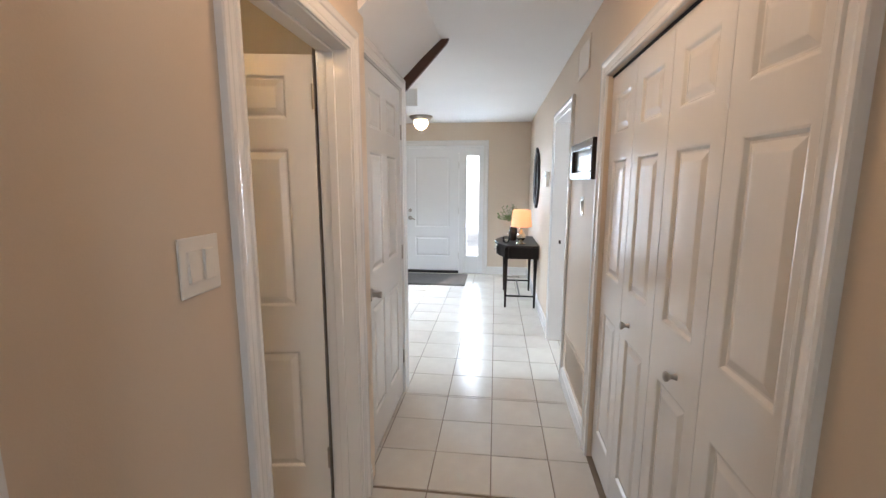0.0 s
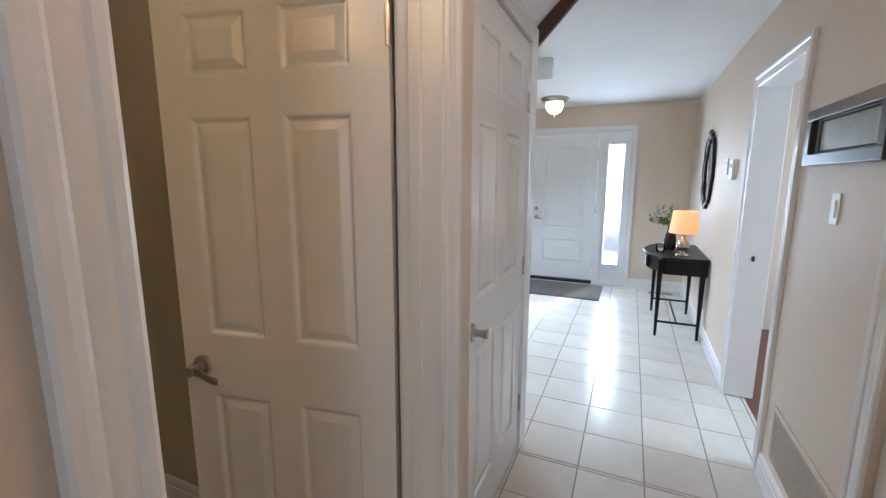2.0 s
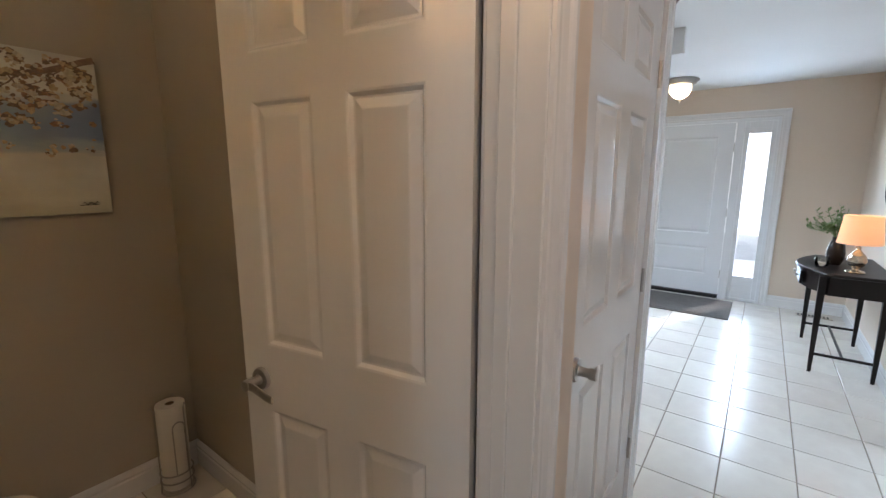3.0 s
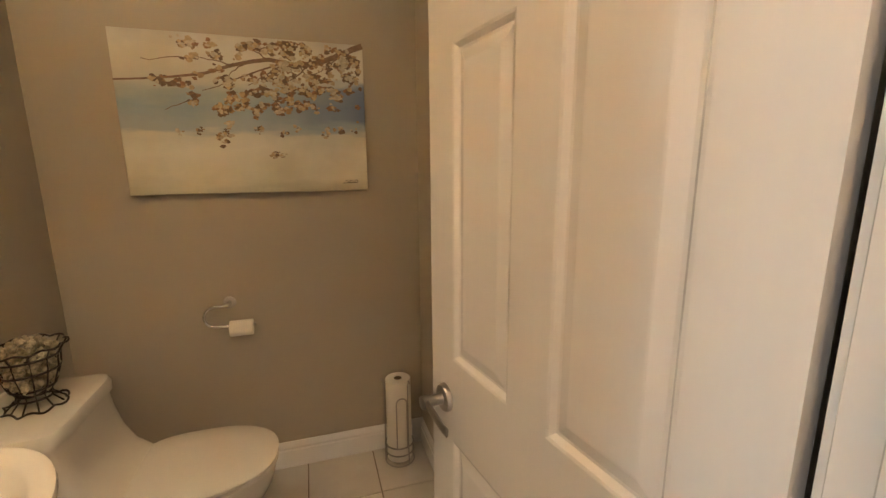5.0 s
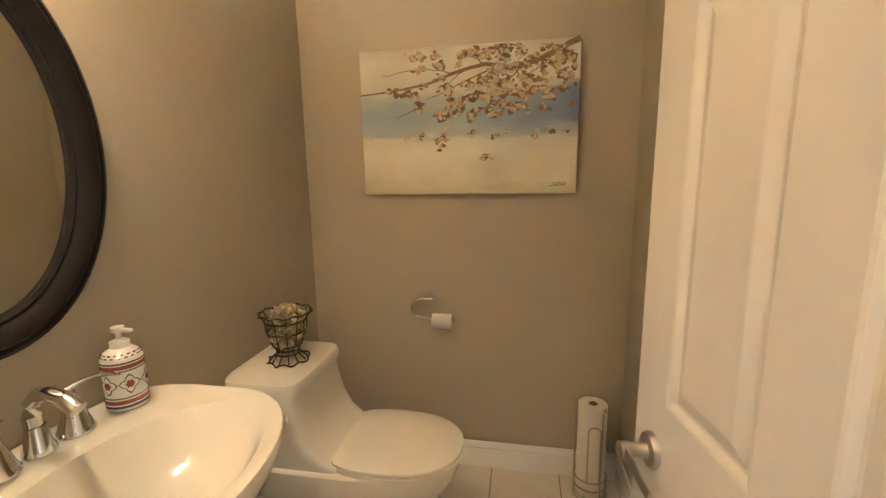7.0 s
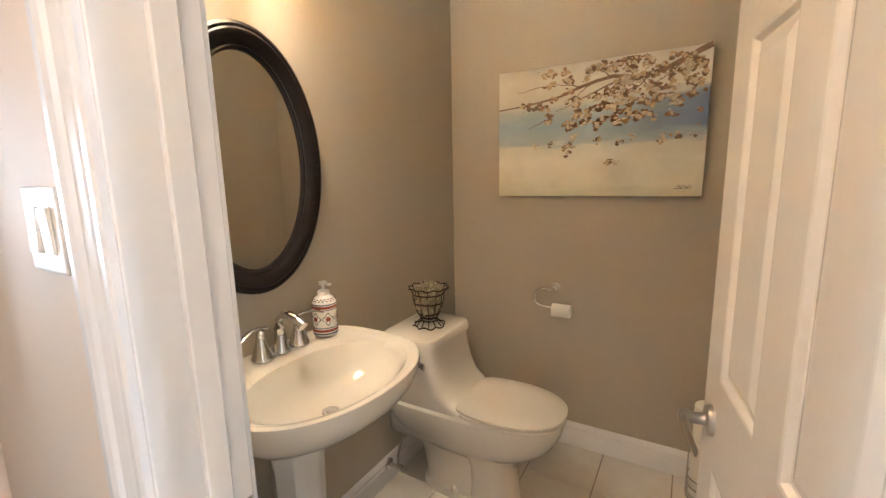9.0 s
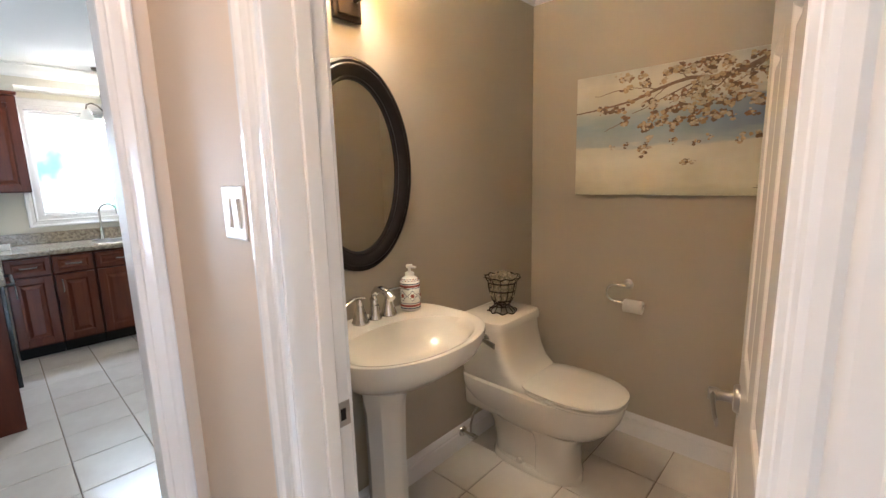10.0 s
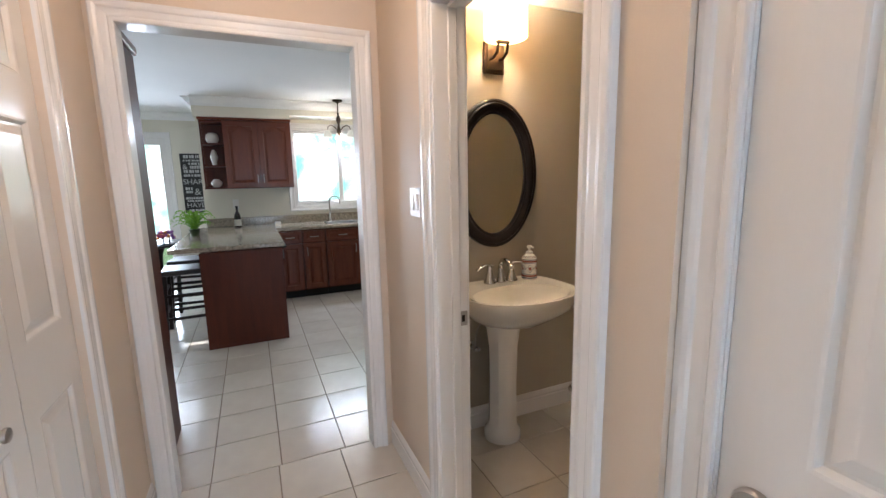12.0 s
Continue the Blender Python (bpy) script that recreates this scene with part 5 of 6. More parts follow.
# flush ceiling lamp in the foyer
fl = thing("ceiling_lamp", pose(-1.10, 6.40, H), "lit flush ceiling lamp with a frosted glass bowl and nickel rim", "ceiling lamp")
bm = bmesh.new()
lathe(bm, [(0, 0), (0.165, 0), (0.172, -0.010), (0.168, -0.022), (0.150, -0.034), (0.146, -0.046), (0.118, -0.058), (0.10, -0.052)], None, 36)
part("rim", bm, M_STEEL, fl, smooth=True)
bm = bmesh.new()
lathe(bm, [(0.104, -0.054), (0.106, -0.09), (0.096, -0.13), (0.074, -0.165), (0.036, -0.188), (0, -0.194)], None, 36)
part("glass_bowl", bm, shade_cloth("frosted_lamp_glass", (1.0, 0.90, 0.74), 2.2), fl, "lit frosted glass bowl", smooth=True)
bm = bmesh.new()
lathe(bm, [(0, -0.188), (0.012, -0.19), (0.008, -0.205), (0.014, -0.215), (0.006, -0.235), (0, -0.24)], None, 14)
part("finial", bm, M_STEEL, fl, smooth=True)
fr_ = thing("floor_register", pose(0.28, 6.97, 0), "flat metal floor register near the front wall", "floor register")
part("cover", B((-0.15, -0.05, 0, 0.15, 0.05, 0.006), bevel=0.002, seg=1), mat("tan_metal_register", (0.35, 0.30, 0.24), 0.4, 0.5), fr_)
# dark strips on the closed cover paint the shade of its openings
for k in range(9):
    part("slot_shade", B((-0.135 + 0.03 * k, -0.035, 0.006, -0.12 + 0.03 * k, 0.035, 0.0068)), M_DARK, fr_)

# dining room glimpsed through the doorway
cu = thing("curtain", pose(3.36, 4.95, 0), "pale patterned curtain beside the dining room window", "curtain")
bm = bmesh.new()
loft(bm, [[(0.03 * math.sin(k * 1.3), -0.35 + 0.7 * k / 24, z) for k in range(25)] + [(0.03 * math.sin(k * 1.3) + 0.012, -0.35 + 0.7 * k / 24, z) for k in range(24, -1, -1)] for z in (0.02, 2.25)])
part("cloth", bm, mat("pale_patterned_cloth", (0.55, 0.53, 0.48), 0.9, vary=0.5, scale=18), cu, smooth=True)
tagged(part("window_frame_dining", B((3.40, 3.0, 0.7, 3.46, 3.06, 2.1), (3.40, 4.74, 0.7, 3.46, 4.8, 2.1), (3.40, 3.06, 0.7, 3.46, 4.74, 0.76), (3.40, 3.06, 2.04, 3.46, 4.74, 2.1), (3.41, 3.87, 0.76, 3.45, 3.92, 2.04)), M_TRIM), "white dining room window frame", "window frame", kind="structure")

# ---- kitchen ----
def arch_panel(u0, z0, u1, z1, face, s, rise=0.05, d=0.008):
    """A raised cathedral panel; rise: height of the arch."""
    bm = bmesh.new()
    steps = [(0.0, 0.0), (0.005, -d * 0.3), (0.012, -d), (0.018, -d), (0.042, -0.001)]
    rings = []
    for o, nn in steps:
        a, b = u0 + o, u1 - o
        pts = [(a, z0 + o), (b, z0 + o)]
        for k in range(13):
            f = k / 12
            h = 0.0 if f < 0.12 or f > 0.88 else math.sin((f - 0.12) / 0.76 * math.pi) ** 0.8
            pts.append((b + (a - b) * f, z1 - o - rise + rise * h))
        rings.append([bm.verts.new((u, face + s * nn, z)) for u, z in pts])
    n = len(rings[0])
    for p, q in zip(rings, rings[1:]):
        for i in range(n):
            bm.faces.new((p[i], p[(i + 1) % n], q[(i + 1) % n], q[i]))
    bm.faces.new(rings[-1])
    return bm


def pull(parent, x, y, z, vertical=True, L=0.10):
    bm = bmesh.new()
    a, b = ((x, y, z - L / 2), (x, y, z + L / 2)) if vertical else ((x - L / 2, y, z), (x + L / 2, y, z))
    v = Vector((0, 0.028, 0))
    tube(bm, [a, Vector(a) + v * 0.9, Vector(a).lerp(Vector(b), 0.25) + v * 1.15, Vector(a).lerp(Vector(b), 0.75) + v * 1.15, Vector(b) + v * 0.9, b], 0.005, 8)
    part("handle", bm, M_STEEL, parent, "brushed nickel bar handle", smooth=True)


def cabinet_front(parent, name, x0, x1, z0, z1, y, arch=True, handle=None):
    """A framed door or drawer front looking to +y: frame, raised panel, bar handle."""
    f = 0.055 if z1 - z0 > 0.25 else 0.032
    bm = B((x0, y, z0, x0 + f, y + 0.020, z1), (x1 - f, y, z0, x1, y + 0.020, z1), (x0 + f, y, z0, x1 - f, y + 0.020, z0 + f), (x0 + f, y, z1 - f, x1 - f, y + 0.020, z1), (x0 + f, y, z0 + f, x1 - f, y + 0.010, z1 - f), bevel=0.002, seg=1)
    d = part(name, bm, M_CHERRY, parent)
    part("panel", arch_panel(x0 + f - 0.002, z0 + f - 0.002, x1 - f + 0.002, z1 - f + 0.002, y + 0.021, 1, 0.045 if arch else 0.0), M_CHERRY, d)
    if handle:
        pull(d, handle[0], y + 0.02, handle[1], handle[2], 0.10)
    return d


uc = thing("upper_cabinet", pose(0, 0, 0), "cherry wood wall cabinet with two arched doors and open end shelves", "wall cabinet")
UY, UZ0, UZ1 = -3.32, 1.40, 2.22
part("body", B((-0.517, KB + 0.001, UZ0, 0.265, UY, UZ1), bevel=0.002, seg=1), M_CHERRYX, uc)
part("end_shelf", B((0.265, KB + 0.001, UZ0, 0.508, UY + 0.0, UZ0 + 0.02), (0.265, KB + 0.001, UZ1 - 0.03, 0.508, UY, UZ1), (0.265, KB + 0.001, UZ0 + 0.27, 0.50, UY, UZ0 + 0.288), (0.265, KB + 0.001, UZ0 + 0.53, 0.50, UY, UZ0 + 0.548), (0.265, KB + 0.001, UZ0 + 0.02, 0.508, KB + 0.015, UZ1 - 0.03), (0.485, UY - 0.03, UZ0 + 0.02, 0.505, UY - 0.01, UZ1 - 0.03)), M_CHERRYX, uc, "open end shelves")
cabinet_front(uc, "door", -0.508, -0.130, UZ0 + 0.012, UZ1 - 0.012, UY, True, (-0.16, UZ0 + 0.12, True))
cabinet_front(uc, "door", -0.122, 0.258, UZ0 + 0.012, UZ1 - 0.012, UY, True, (-0.092, UZ0 + 0.12, True))
part("top_trim", B((-0.527, KB + 0.001, UZ1, 0.52, UY + 0.03, UZ1 + 0.03), bevel=0.008), M_CHERRY, uc)
M_CREAM = mat("cream_ceramic", (0.66, 0.62, 0.55), 0.25, vary=0.06, scale=20)
for k, (z, pr_) in enumerate(((UZ0 + 0.02, [(0, 0), (0.03, 0), (0.06, 0.03), (0.065, 0.06), (0.04, 0.09), (0.03, 0.10), (0, 0.10)]), (UZ0 + 0.288, [(0, 0), (0.025, 0), (0.03, 0.05), (0.045, 0.10), (0.03, 0.16), (0.012, 0.19), (0, 0.19)]), (UZ0 + 0.548, [(0, 0), (0.05, 0), (0.075, 0.05), (0.07, 0.10), (0.04, 0.13), (0, 0.135)]))):
    jv = thing("ceramic_jar", pose(0.385, UY - 0.13, z), "cream ceramic jar on the open cabinet shelf", "jar", "jars on the shelf")
    part("body", lathe(bmesh.new(), pr_, None, 20), M_CREAM, jv, smooth=True)

# soffit with crown over the cabinets
tagged(part("kitchen_soffit", B((-3.2, KB, 2.30, 0.56, -3.28, H)), M_KWALL), "cream plaster soffit over the wall cabinets", "soffit", kind="structure")
tagged(part("kitchen_soffit_over_cabinet", B((-0.515, KB, 2.251, 0.555, -3.285, 2.30)), M_KWALL), "cream plaster filler above the wall cabinet", "soffit", kind="structure")
crown("crown_kitchen", [((-3.2, -3.28), (0.56, -3.28), (0, 1)), ((0.56, -3.28), (0.56, NB), (1, 0)), ((0.56, NB), (3.2, NB), (0, 1))], 0.10)

# base cabinets
BY = -2.965
for x0, x1, two in ((-0.53, -0.245, False), (-0.815, -0.535, False), (-1.66, -0.82, True), (-2.3, -1.665, True)):
    bc = thing("base_cabinet", pose(0, 0, 0), "cherry wood base cabinet with drawers over panelled doors", "base cabinet", "base cabinets")
    part("body", B((x0, KB + 0.01, 0.10, x1, BY, 0.872), bevel=0.001, seg=1), M_CHERRYX, bc)
    part("toe_kick", B((x0, KB + 0.01, 0.0, x1, BY - 0.05, 0.10)), M_DARK, bc, "dark recessed toe kick")
    spans = [(x0 + 0.008, x1 - 0.008)] if not two else [(x0 + 0.008, (x0 + x1) / 2 - 0.004), ((x0 + x1) / 2 + 0.004, x1 - 0.008)]
    for a, b in spans:
        cabinet_front(bc, "drawer", a, b, 0.715, 0.855, BY, False, ((a + b) / 2, 0.785, False))
        cabinet_front(bc, "door", a, b, 0.115, 0.700, BY, False, (b - 0.04 if not two or a == spans[0][0] else a + 0.04, 0.60, True))

pe = thing("peninsula_cabinet", pose(0, 0, 0), "dark cherry peninsula cabinet with a plain end panel", "kitchen peninsula")
part("body", B((-0.205, BY + 0.002, 0.0, 0.455, -1.560, 0.872), bevel=0.003, seg=1), M_CHERRYX, pe)
part("end_panel", B((-0.212, -1.560, 0.0, 0.462, -1.545, 0.872), bevel=0.003, seg=1), M_CHERRYX, pe)
dw = thing("dishwasher", pose(0, 0, 0), "black dishwasher front with a bar handle in the peninsula", "dishwasher")
part("door", B((-0.232, -2.62, 0.10, -0.207, -2.03, 0.86), bevel=0.004), mat("black_enamel", (0.012, 0.012, 0.013), 0.15, vary=0.1), dw)
bm = bmesh.new()
tube(bm, [(-0.232, -2.56, 0.80), (-0.275, -2.55, 0.80), (-0.275, -2.10, 0.80), (-0.232, -2.09, 0.80)], 0.011, 8)
part("handle", bm, M_BLACKP, dw, "black bar handle", smooth=True)
tagged(part("countertop", B((-2.6, KB + 0.002, 0.874, 0.70, BY + 0.03, 0.912), (-0.24, BY + 0.031, 0.874, 0.70, -1.60, 0.912), bevel=0.006), M_GRANITE), "polished speckled beige and grey granite countertop", "countertop")
tagged(part("backsplash", B((-2.6, KB + 0.001, 0.913, 0.555, KB + 0.021, 1.02), bevel=0.003, seg=1), M_GRANITE), "low speckled granite backsplash along the wall", "backsplash")
ks = thing("kitchen_sink", pose(-1.24, -3.27, 0.912), "stainless steel kitchen sink set in the granite", "sink")
part("rim", B((-0.36, -0.21, 0.0005, 0.36, -0.19, 0.006), (-0.36, 0.19, 0.0005, 0.36, 0.21, 0.006), (-0.36, -0.19, 0.0005, -0.34, 0.19, 0.006), (0.34, -0.19, 0.0005, 0.36, 0.19, 0.006), bevel=0.002, seg=1), M_STEEL, ks)
# flat sheet in darkened steel; the bowl's inner shade is only colour
part("bowl", B((-0.34, -0.19, 0.0005, 0.34, 0.19, 0.0025)), mat("steel_painted_shade", (0.16, 0.16, 0.16), 0.3, 0.9), ks)
kf = thing("kitchen_faucet", pose(-0.98, -3.50, 0.912), "tall chrome gooseneck kitchen faucet", "faucet")
bm = bmesh.new()
lathe(bm, [(0, 0), (0.026, 0), (0.022, 0.03), (0.016, 0.12), (0, 0.12)], None, 16)
tube(bm, [(0, 0, 0.1), (0, 0, 0.28)] + [(-0.07 + 0.07 * math.cos(radians(a)), 0.01, 0.28 + 0.07 * math.sin(radians(a))) for a in range(15, 181, 15)] + [(-0.14, 0.012, 0.24)], 0.010, 10)
part("spout", bm, M_CHROME, kf, smooth=True)
bo = thing("bottle", pose(0.19, -3.42, 0.912), "dark bottle with a pale label on the counter", "bottle")
part("glass", lathe(bmesh.new(), [(0, 0), (0.036, 0), (0.038, 0.01), (0.038, 0.14), (0.03, 0.17), (0.014, 0.20), (0.014, 0.255), (0.017, 0.257), (0.017, 0.27), (0, 0.27)], None, 20), mat("dark_bottle_glass", (0.012, 0.010, 0.010), 0.12, vary=0.1), bo, smooth=True)
part("label", lathe(bmesh.new(), [(0.0385, 0.02), (0.039, 0.02), (0.039, 0.10), (0.0385, 0.10)], None, 20), mat("cream_label", (0.62, 0.58, 0.5), 0.6), bo, "cream paper label")
bx = thing("small_box", pose(-0.28, -3.30, 0.912), "small white box on the granite counter", "box")
part("box", B((-0.035, -0.02, 0.0005, 0.035, 0.02, 0.055), bevel=0.004), M_PLAST, bx)
plate("wall_outlet", Matrix(((1, 0, 0, 0.20), (0, 1, 0, KB), (0, 0, 1, 1.20), (0, 0, 0, 1))), 0.07, 0.115, "white wall outlet above the backsplash", "outlet", 1)

# fern on the peninsula
fe = thing("fern", pose(0.60, -2.72, 0.912), "bright green fern in a small dark pot on the counter", "potted plant")
part("pot", lathe(bmesh.new(), [(0, 0), (0.04, 0), (0.055, 0.07), (0.05, 0.07), (0, 0.06)], None, 18), mat("dark_green_glaze", (0.03, 0.05, 0.02), 0.3), fe, "dark glazed pot", smooth=True)
rng = random.Random(3)
bm = bmesh.new()
for k in range(46):
    a, L, up = rng.uniform(0, 6.28), rng.uniform(0.12, 0.24), rng.uniform(0.08, 0.22)
    prev = Vector((0, 0, 0.06))
    for q in range(1, 9):
        f = q / 8
        p = Vector((L * f * math.cos(a), L * f * math.sin(a), 0.06 + up * math.sin(f * 2.4)))
        u = Vector((-math.sin(a), math.cos(a), 0)) * (0.030 * (1 - f) + 0.004)
        for sg in (-1, 1):
            bm.faces.new([bm.verts.new(c) for c in (prev, p, p + u * sg * 1.0 + Vector((0, 0, -0.012)), prev.lerp(p, 0.5) + u * sg * 1.1)])
        prev = p
tagged(part("fronds", bm, mat("bright_fern_green", (0.13, 0.36, 0.02), 0.5, vary=0.3, scale=40, tint=(0.30, 0.56, 0.05)), fe, "bright green fronds"), kind="stuff")


def stool(m):
    t = thing("bar_stool", m, "black wooden backless bar stool with a square seat", "bar stool", "stools at the peninsula")
    part("seat", B((-0.19, -0.19, 0.615, 0.19, 0.19, 0.665), bevel=0.018, seg=3), mat("black_leather_seat", (0.016, 0.016, 0.018), 0.4, vary=0.2, bump=0.3, bscale=80), t)
    for sx in (-1, 1):
        for sy in (-1, 1):
            bm = bmesh.new()
            loft(bm, [[(sx * cx + a * 0.018, sy * cx + b * 0.018, z) for a, b in ((-1, -1), (1, -1), (1, 1), (-1, 1))] for cx, z in ((0.19, 0.0), (0.155, 0.615))])
            part("leg", bm, M_BLACKP, t)
    for z, c in ((0.20, 0.179), (0.42, 0.166)):
        for sg in (-1, 1):
            part("rung", B((-c, sg * c - 0.011, z - 0.014, c, sg * c + 0.011, z + 0.014), bevel=0.003, seg=1), M_BLACKP, t)
            part("rung", B((sg * c - 0.011, -c, z + 0.03, sg * c + 0.011, c, z + 0.058), bevel=0.003, seg=1), M_BLACKP, t)
    return t


s1 = stool(pose(0.665, -2.19, 0, 0, 0, 3))
copy_thing(s1, pose(0.68, -2.77, 0, 0, 0, -4))

pa = thing("pantry_cabinet", pose(0, 0, 0), "tall dark cherry pantry cabinet beside the doorway", "tall cabinet")
part("body", B((0.512, -0.23, 0.0, 1.15, 0.36, 2.13), bevel=0.003, seg=1), M_CHERRYX, pa)
part("top_trim", B((0.495, -0.25, 2.13, 1.15, 0.36, 2.18), bevel=0.012), M_CHERRY, pa)

# kitchen window
kw = thing("window_3", pose(0, 0, 0), "white framed kitchen window over the sink, bright outside", "window", kind="structure")
casing("window_casing", along_x(KB, W0, 1) @ Matrix.Translation((0, 0, WZ0)), W1 - W0, WZ1 - WZ0, kw, foot=False, width=0.85)
YG = KB - 0.08
mid = (W0 + W1) / 2
part("window_frame", B((W0, KB - 0.12, WZ0, W0 + 0.03, KB + 0.002, WZ1), (W1 - 0.03, KB - 0.12, WZ0, W1, KB + 0.002, WZ1), (W0 + 0.03, KB - 0.12, WZ0, W1 - 0.03, KB + 0.002, WZ0 + 0.03), (W0 + 0.03, KB - 0.12, WZ1 - 0.03, W1 - 0.03, KB + 0.002, WZ1)), M_TRIM, kw)
for a, b in ((W0 + 0.03, mid), (mid, W1 - 0.03)):
    part("sash", B((a, YG - 0.02, WZ0 + 0.03, a + 0.03, YG + 0.02, WZ1 - 0.03), (b - 0.03, YG - 0.02, WZ0 + 0.03, b, YG + 0.02, WZ1 - 0.03), (a + 0.03, YG - 0.02, WZ0 + 0.03, b - 0.03, YG + 0.02, WZ0 + 0.065), (a + 0.03, YG - 0.02, WZ1 - 0.06, b - 0.03, YG + 0.02, WZ1 - 0.03), bevel=0.003, seg=1), M_TRIM, kw)
    pn = part("pane", B((a + 0.025, YG - 0.002, WZ0 + 0.06, b - 0.025, YG + 0.002, WZ1 - 0.055)), M_GLASS, kw)
    pn.visible_shadow = False
part("crank", B(((mid + W1) / 2 - 0.06, YG + 0.02, WZ0 + 0.035, (mid + W1) / 2 + 0.04, YG + 0.045, WZ0 + 0.055), bevel=0.006), M_PLAST, kw)

# patio door
pdr = thing("door_6", pose(0, 0, 0), "white sliding patio door with bright glass", "patio door", kind="structure")
casing("door_casing_patio", along_x(NB, P0, 1), P1 - P0, 2.12)
part("door_frame", B((P0, NB - 0.1, 0, P0 + 0.06, NB - 0.02, 2.12), (P1 - 0.06, NB - 0.1, 0, P1, NB - 0.02, 2.12), (P0 + 0.06, NB - 0.1, 0, P1 - 0.06, NB - 0.02, 0.08), (P0 + 0.06, NB - 0.1, 2.03, P1 - 0.06, NB - 0.02, 2.12), ((P0 + P1) / 2 - 0.04, NB - 0.1, 0.08, (P0 + P1) / 2 + 0.04, NB - 0.02, 2.03), bevel=0.003, seg=1), M_TRIM, pdr)
for a, b in ((P0 + 0.055, (P0 + P1) / 2 - 0.035), ((P0 + P1) / 2 + 0.035, P1 - 0.055)):
    pn = part("pane", B((a, NB - 0.062, 0.075, b, NB - 0.058, 2.035)), M_GLASS, pdr)
    pn.visible_shadow = False

# word sign in the breakfast nook
sg_ = thing("word_sign", pose(0.742, NB, 1.478), "tall black wall sign with rows of white words", "wall sign")
part("board", B((-0.165, 0.001, -0.43, 0.165, 0.02, 0.43), bevel=0.003, seg=1), mat("black_sign_board", (0.018, 0.018, 0.019), 0.6, vary=0.2), sg_)
M_INK = mat("white_sign_paint", (0.50, 0.50, 0.49), 0.6)
for x, z, text, size in ((0.0, 0.02, "SHARE", 0.105), (-0.02, -0.125, "&", 0.13), (0.02, -0.32, "HAVE", 0.095), (0.11, 0.235, "&", 0.10)):
    cv = bpy.data.curves.new("words", "FONT")
    cv.body, cv.size, cv.align_x, cv.align_y, cv.extrude = text, size, "CENTER", "CENTER", 0.0008
    cv.materials.append(M_INK)
    wd = new("words", cv)
    wd.parent = sg_
    wd.matrix_basis = Matrix.Translation((x, 0.0212, z)) @ pose(0, 0, 0, 90, 0, 180)
rng = random.Random(4)
for z, hh, x0, x1 in ((0.385, 0.022, -0.14, 0.14), (0.33, 0.012, -0.14, 0.14), (0.285, 0.016, -0.14, 0.06), (0.235, 0.022, -0.14, 0.06), (0.175, 0.022, -0.14, 0.14), (0.115, 0.016, -0.14, 0.14),
                      (-0.075, 0.020, 0.045, 0.14), (-0.125, 0.016, 0.045, 0.14), (-0.10, 0.030, -0.14, -0.075), (-0.215, 0.016, -0.14, 0.14), (-0.255, 0.012, -0.14, 0.14), (-0.395, 0.018, -0.14, 0.14)):
    x = x0
    while x < x1 - 0.02:
        w = rng.uniform(0.016, 0.034)
        part("print_bar", B((x, 0.020, z - hh, min(x1, x + w), 0.0206, z + hh)), M_INK, sg_)
        x += w + rng.choice((0.007, 0.007, 0.016))

# hanging lamp over the sink
cl = thing("chandelier", pose(-1.08, -3.03, H), "dark bronze hanging lamp with frosted bell shades", "chandelier")
bm = bmesh.new()
lathe(bm, [(0, 0), (0.065, 0), (0.06, -0.018), (0.02, -0.03), (0.01, -0.04)], None, 20)
tube(bm, [(0, 0, -0.03), (0, 0, -0.16)], 0.006, 6)
lathe(bm, [(0, -0.15), (0.018, -0.16), (0.008, -0.18), (0.026, -0.21), (0.03, -0.24), (0.012, -0.30), (0.022, -0.36), (0.03, -0.39), (0.01, -0.43), (0.006, -0.46), (0, -0.47)], None, 16)
part("body", bm, M_BRONZE, cl, smooth=True)
M_FROST = shade_cloth("pale_frosted_bell", (0.95, 0.93, 0.88), 0.15)
for k in range(3):
    a = radians(20 + 120 * k)
    c, s_ = math.cos(a), math.sin(a)
    bm = bmesh.new()
    tube(bm, [(0.02 * c, 0.02 * s_, -0.37), (0.06 * c, 0.06 * s_, -0.33), (0.11 * c, 0.11 * s_, -0.31), (0.15 * c, 0.15 * s_, -0.33), (0.16 * c, 0.16 * s_, -0.37)], 0.006, 6)
    ar = part("arm", bm, M_BRONZE, cl, smooth=True)
    part("shade", lathe(bmesh.new(), [(0.018, -0.37), (0.03, -0.385), (0.042, -0.42), (0.062, -0.46), (0.06, -0.46), (0.04, -0.42), (0.016, -0.372)], Matrix.Translation((0.16 * c, 0.16 * s_, 0)), 20), M_FROST, ar, "frosted glass bell shade", smooth=True)

# breakfast table with flowers
bt = thing("breakfast_table", pose(1.15, -3.72, 0), "dark wooden breakfast table near the patio door", "table")
part("tabletop", lathe(bmesh.new(), [(0, 0.71), (0.36, 0.71), (0.38, 0.722), (0.38, 0.735), (0.37, 0.742), (0, 0.742)], None, 36), M_BLACKP, bt, smooth=True)
part("pedestal", lathe(bmesh.new(), [(0.22, 0), (0.22, 0.02), (0.05, 0.06), (0.04, 0.35), (0.06, 0.6), (0.10, 0.71)], None, 20), M_BLACKP, bt, smooth=True)
fb = thing("flower_bouquet", pose(1.02, -3.62, 0.742), "small bunch of pink, violet and orange flowers in a glass", "flowers")
part("glass", lathe(bmesh.new(), [(0, 0), (0.035, 0), (0.045, 0.08), (0.042, 0.08), (0.03, 0.008), (0, 0.008)], None, 16), M_GLASS, fb, smooth=True)
rng = random.Random(6)
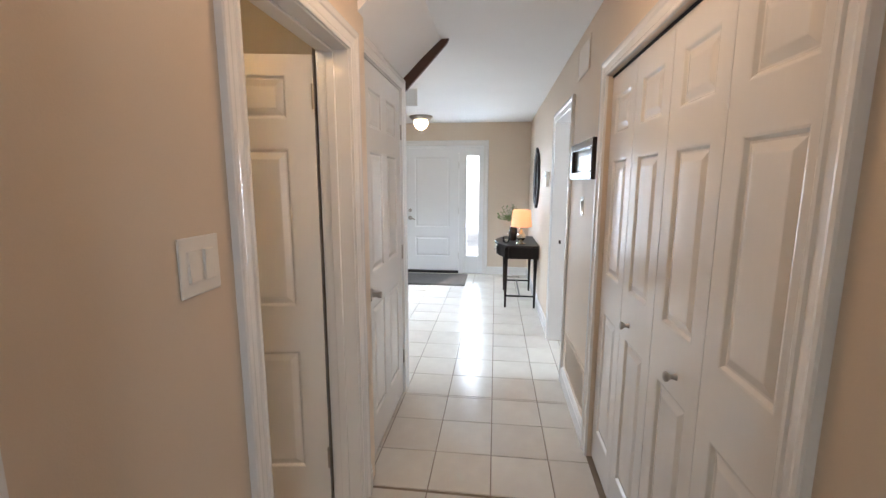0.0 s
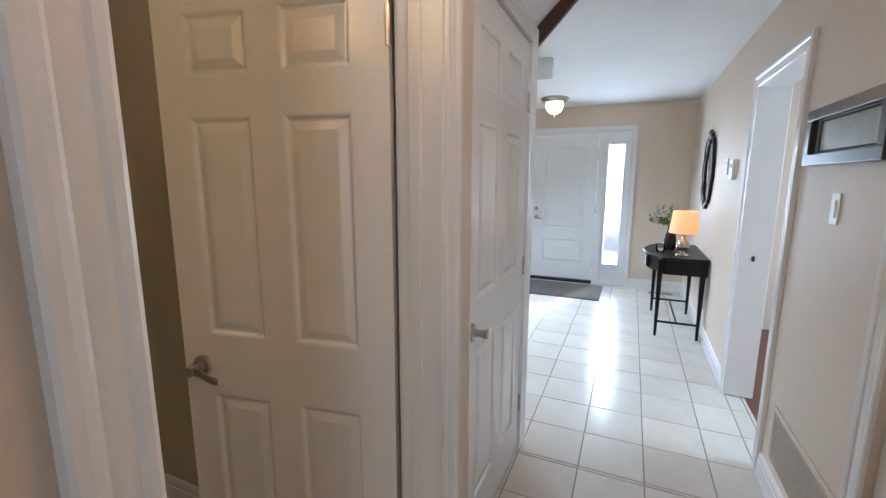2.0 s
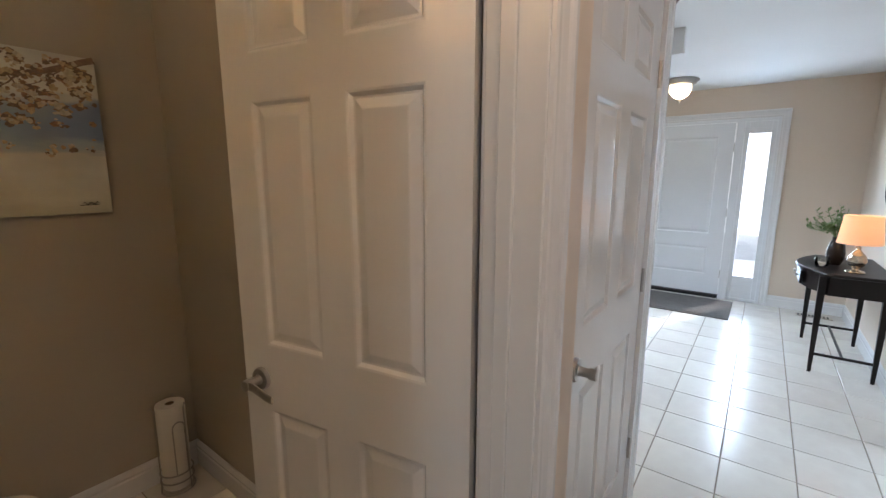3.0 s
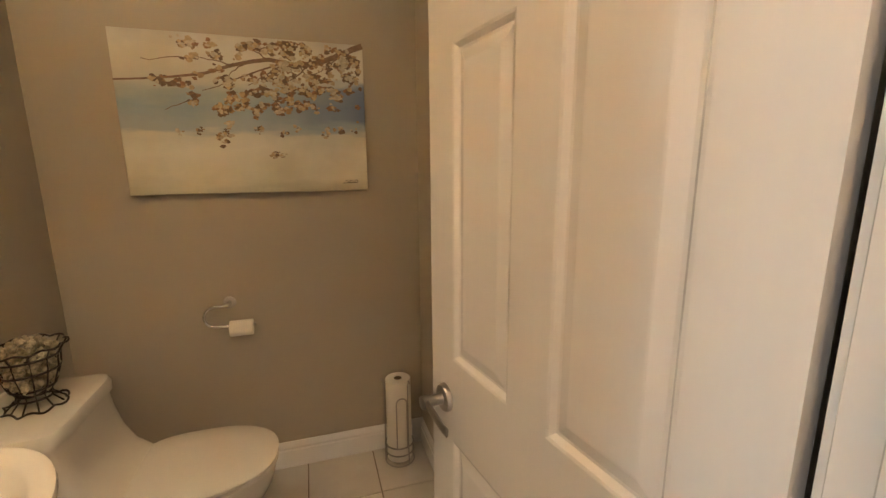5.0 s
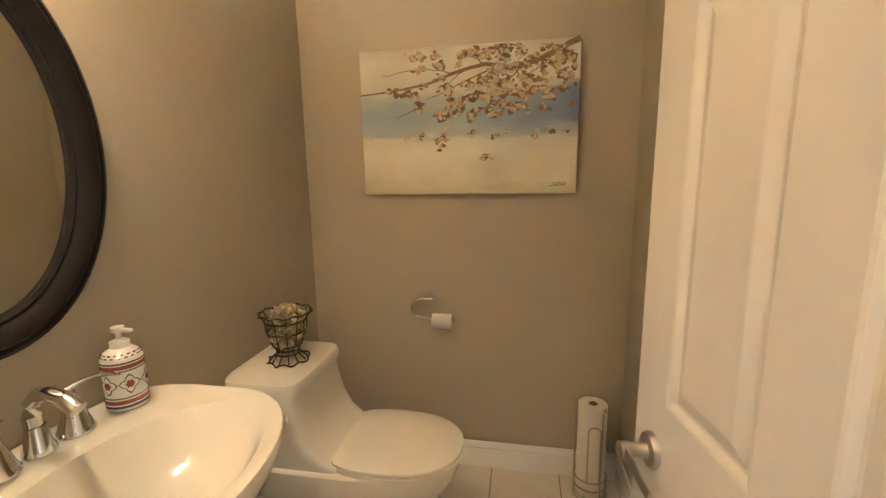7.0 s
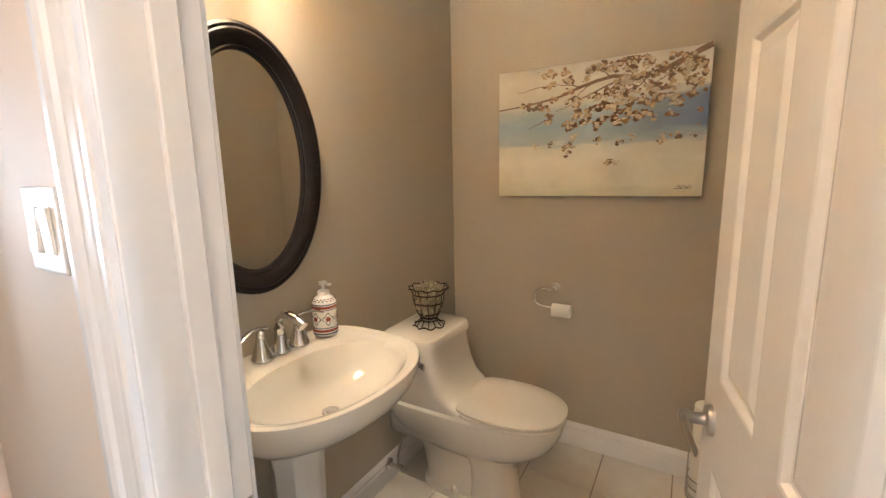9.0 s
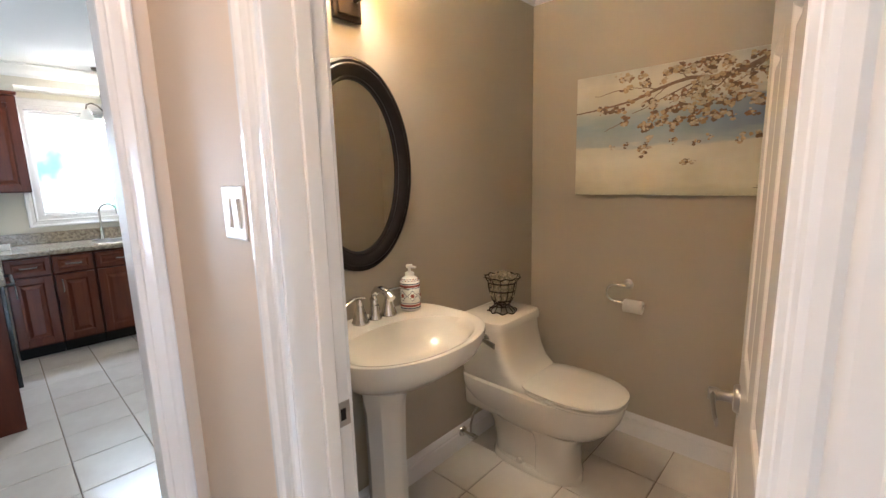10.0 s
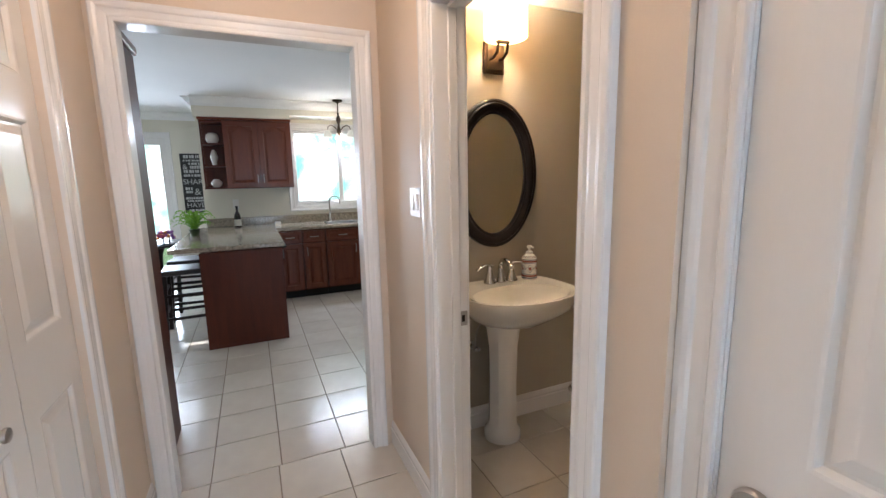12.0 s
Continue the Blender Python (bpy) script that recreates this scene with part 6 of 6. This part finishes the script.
for nm, c in (("pink", (0.65, 0.12, 0.28)), ("violet", (0.30, 0.12, 0.45)), ("orange", (0.75, 0.25, 0.04))):
    bm = bmesh.new()
    for k in range(12):
        bmesh.ops.create_icosphere(bm, subdivisions=1, radius=rng.uniform(0.014, 0.026), matrix=Matrix.Translation((rng.uniform(-0.09, 0.09), rng.uniform(-0.07, 0.07), rng.uniform(0.07, 0.15))))
    tagged(part("petals", bm, mat(nm + "_petals", c, 0.6, vary=0.25, scale=40), fb, nm + " petals"), kind="stuff")

# garden beyond the windows: backdrops that glow themselves, overexposure put into their colour
M_GARDEN_GLOW = mat("glowing_foliage_backdrop", (0.95, 1.0, 0.97), 0.9, vary=0.02, scale=0.9, tint=(0.13, 0.52, 0.38), emit=0.0)
gb = M_GARDEN_GLOW.node_tree
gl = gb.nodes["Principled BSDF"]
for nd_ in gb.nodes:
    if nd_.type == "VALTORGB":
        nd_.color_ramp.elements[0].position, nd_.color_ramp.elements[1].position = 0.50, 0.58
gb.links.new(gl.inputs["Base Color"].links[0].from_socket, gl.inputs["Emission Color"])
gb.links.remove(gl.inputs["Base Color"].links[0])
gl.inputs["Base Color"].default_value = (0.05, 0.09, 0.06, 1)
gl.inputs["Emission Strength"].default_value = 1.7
# plain white emission stands in for overexposed daylight outside the sidelights
M_WHITE_GLOW = mat("glowing_white_backdrop", (1.0, 1.0, 1.0), 0.9, vary=0.02, scale=0.5, tint=(0.90, 0.97, 0.95), emit=2.6)
tagged(part("backdrop", B((-9, -11.1, -0.2, 9, -11.0, 5.5)), M_GARDEN_GLOW), "glowing backdrop painted as overexposed garden foliage behind the house", "backdrop", kind="structure")
tagged(part("backdrop_front", B((-9, 15.0, -0.2, 9, 15.1, 5.0)), M_WHITE_GLOW), "glowing white backdrop painted as the overexposed front garden", "backdrop", kind="structure")
tagged(part("porch", B((-4.5, FY + 0.16, -0.24, 3.5, 14.9, -0.06)), mat("pale_concrete_porch", (0.70, 0.70, 0.68), 0.8, vary=0.1, scale=4, bump=0.2)), "pale concrete porch and drive before the front door", "porch", kind="structure")
tagged(part("backdrop_side", B((9.0, -2, -0.2, 9.1, 10, 5.0)), M_GARDEN_GLOW), "glowing backdrop painted as the overexposed side garden", "backdrop", kind="structure")

# ---- floor tiles ----
TILE_MESHES = {}


def tile_mesh(w, h):
    key = (round(w, 3), round(h, 3))
    if key not in TILE_MESHES:
        bm = bmesh.new()
        e = 0.0022
        lo = [bm.verts.new(p) for p in ((0, 0, -0.006), (w, 0, -0.006), (w, h, -0.006), (0, h, -0.006))]
        up = [bm.verts.new(p) for p in ((0, 0, -e), (w, 0, -e), (w, h, -e), (0, h, -e))]
        tp = [bm.verts.new(p) for p in ((e, e, 0), (w - e, e, 0), (w - e, h - e, 0), (e, h - e, 0))]
        for a, b in ((lo, up), (up, tp)):
            for i in range(4):
                bm.faces.new((a[i], a[(i + 1) % 4], b[(i + 1) % 4], b[i]))
        bm.faces.new(tp)
        me = bpy.data.meshes.new("tile")
        bmesh.ops.recalc_face_normals(bm, faces=bm.faces)
        bm.to_mesh(me)
        bm.free()
        me.materials.append(M_TILE)
        TILE_MESHES[key] = me
    return TILE_MESHES[key]


def tiles(parent, x0, x1, y0, y1, ox, oy, p, near=None, g=0.005, py=None):
    """Tiles of pitch p (py along y) over a rectangle, cut at its edges; those outside near are joined in one part."""
    py = py or p
    rng = random.Random(11)
    far = bmesh.new()
    for i in range(math.floor((x0 - ox) / p), math.ceil((x1 - ox) / p)):
        for j in range(math.floor((y0 - oy) / py), math.ceil((y1 - oy) / py)):
            a, b = max(x0, ox + i * p) + g / 2, min(x1, ox + (i + 1) * p) - g / 2
            c, d = max(y0, oy + j * py) + g / 2, min(y1, oy + (j + 1) * py) - g / 2
            if b - a < 0.015 or d - c < 0.015:
                continue
            if near and not (near[0] < (a + b) / 2 < near[1] and near[2] < (c + d) / 2 < near[3]):
                box(far, a, c, -0.005, b, d, 0.0)
                continue
            ob = new("tile", tile_mesh(b - a, d - c))
            ob.parent = parent
            ob.matrix_basis = Matrix.Translation((a, c, rng.uniform(-0.0004, 0.0002))) @ pose(0, 0, 0, rng.uniform(-0.12, 0.12), rng.uniform(-0.12, 0.12), 0)
    if far.verts:
        tagged(part("far_tiles", far, M_TILE, parent), kind="stuff")
    else:
        far.free()


TX, TY, TP, TQ = -0.005, 0.387, 0.3165, 0.3268
tiles(floor_hall, -0.672, RX, 0.387, 2.036, TX, TY, TP, py=TQ)
tiles(floor_hall, -0.74, RX, 2.036, 2.98, TX, TY, TP, py=TQ)
tiles(floor_hall, -2.63, RX, 2.98, FY + 0.02, TX, TY, TP, py=TQ)
tiles(floor_hall, RX, RX + 0.12, O0 + 0.003, O1 - 0.003, TX, TY, TP, py=TQ)
tiles(floor_hall, PX, -0.672, PY0, PY1, -1.565, 0.766, 0.315)
tiles(floor_kitchen, -3.2, 3.2, NB, 0.387, -0.02, -0.27, 0.33, (-1.7, 1.6, -3.1, 0.5))
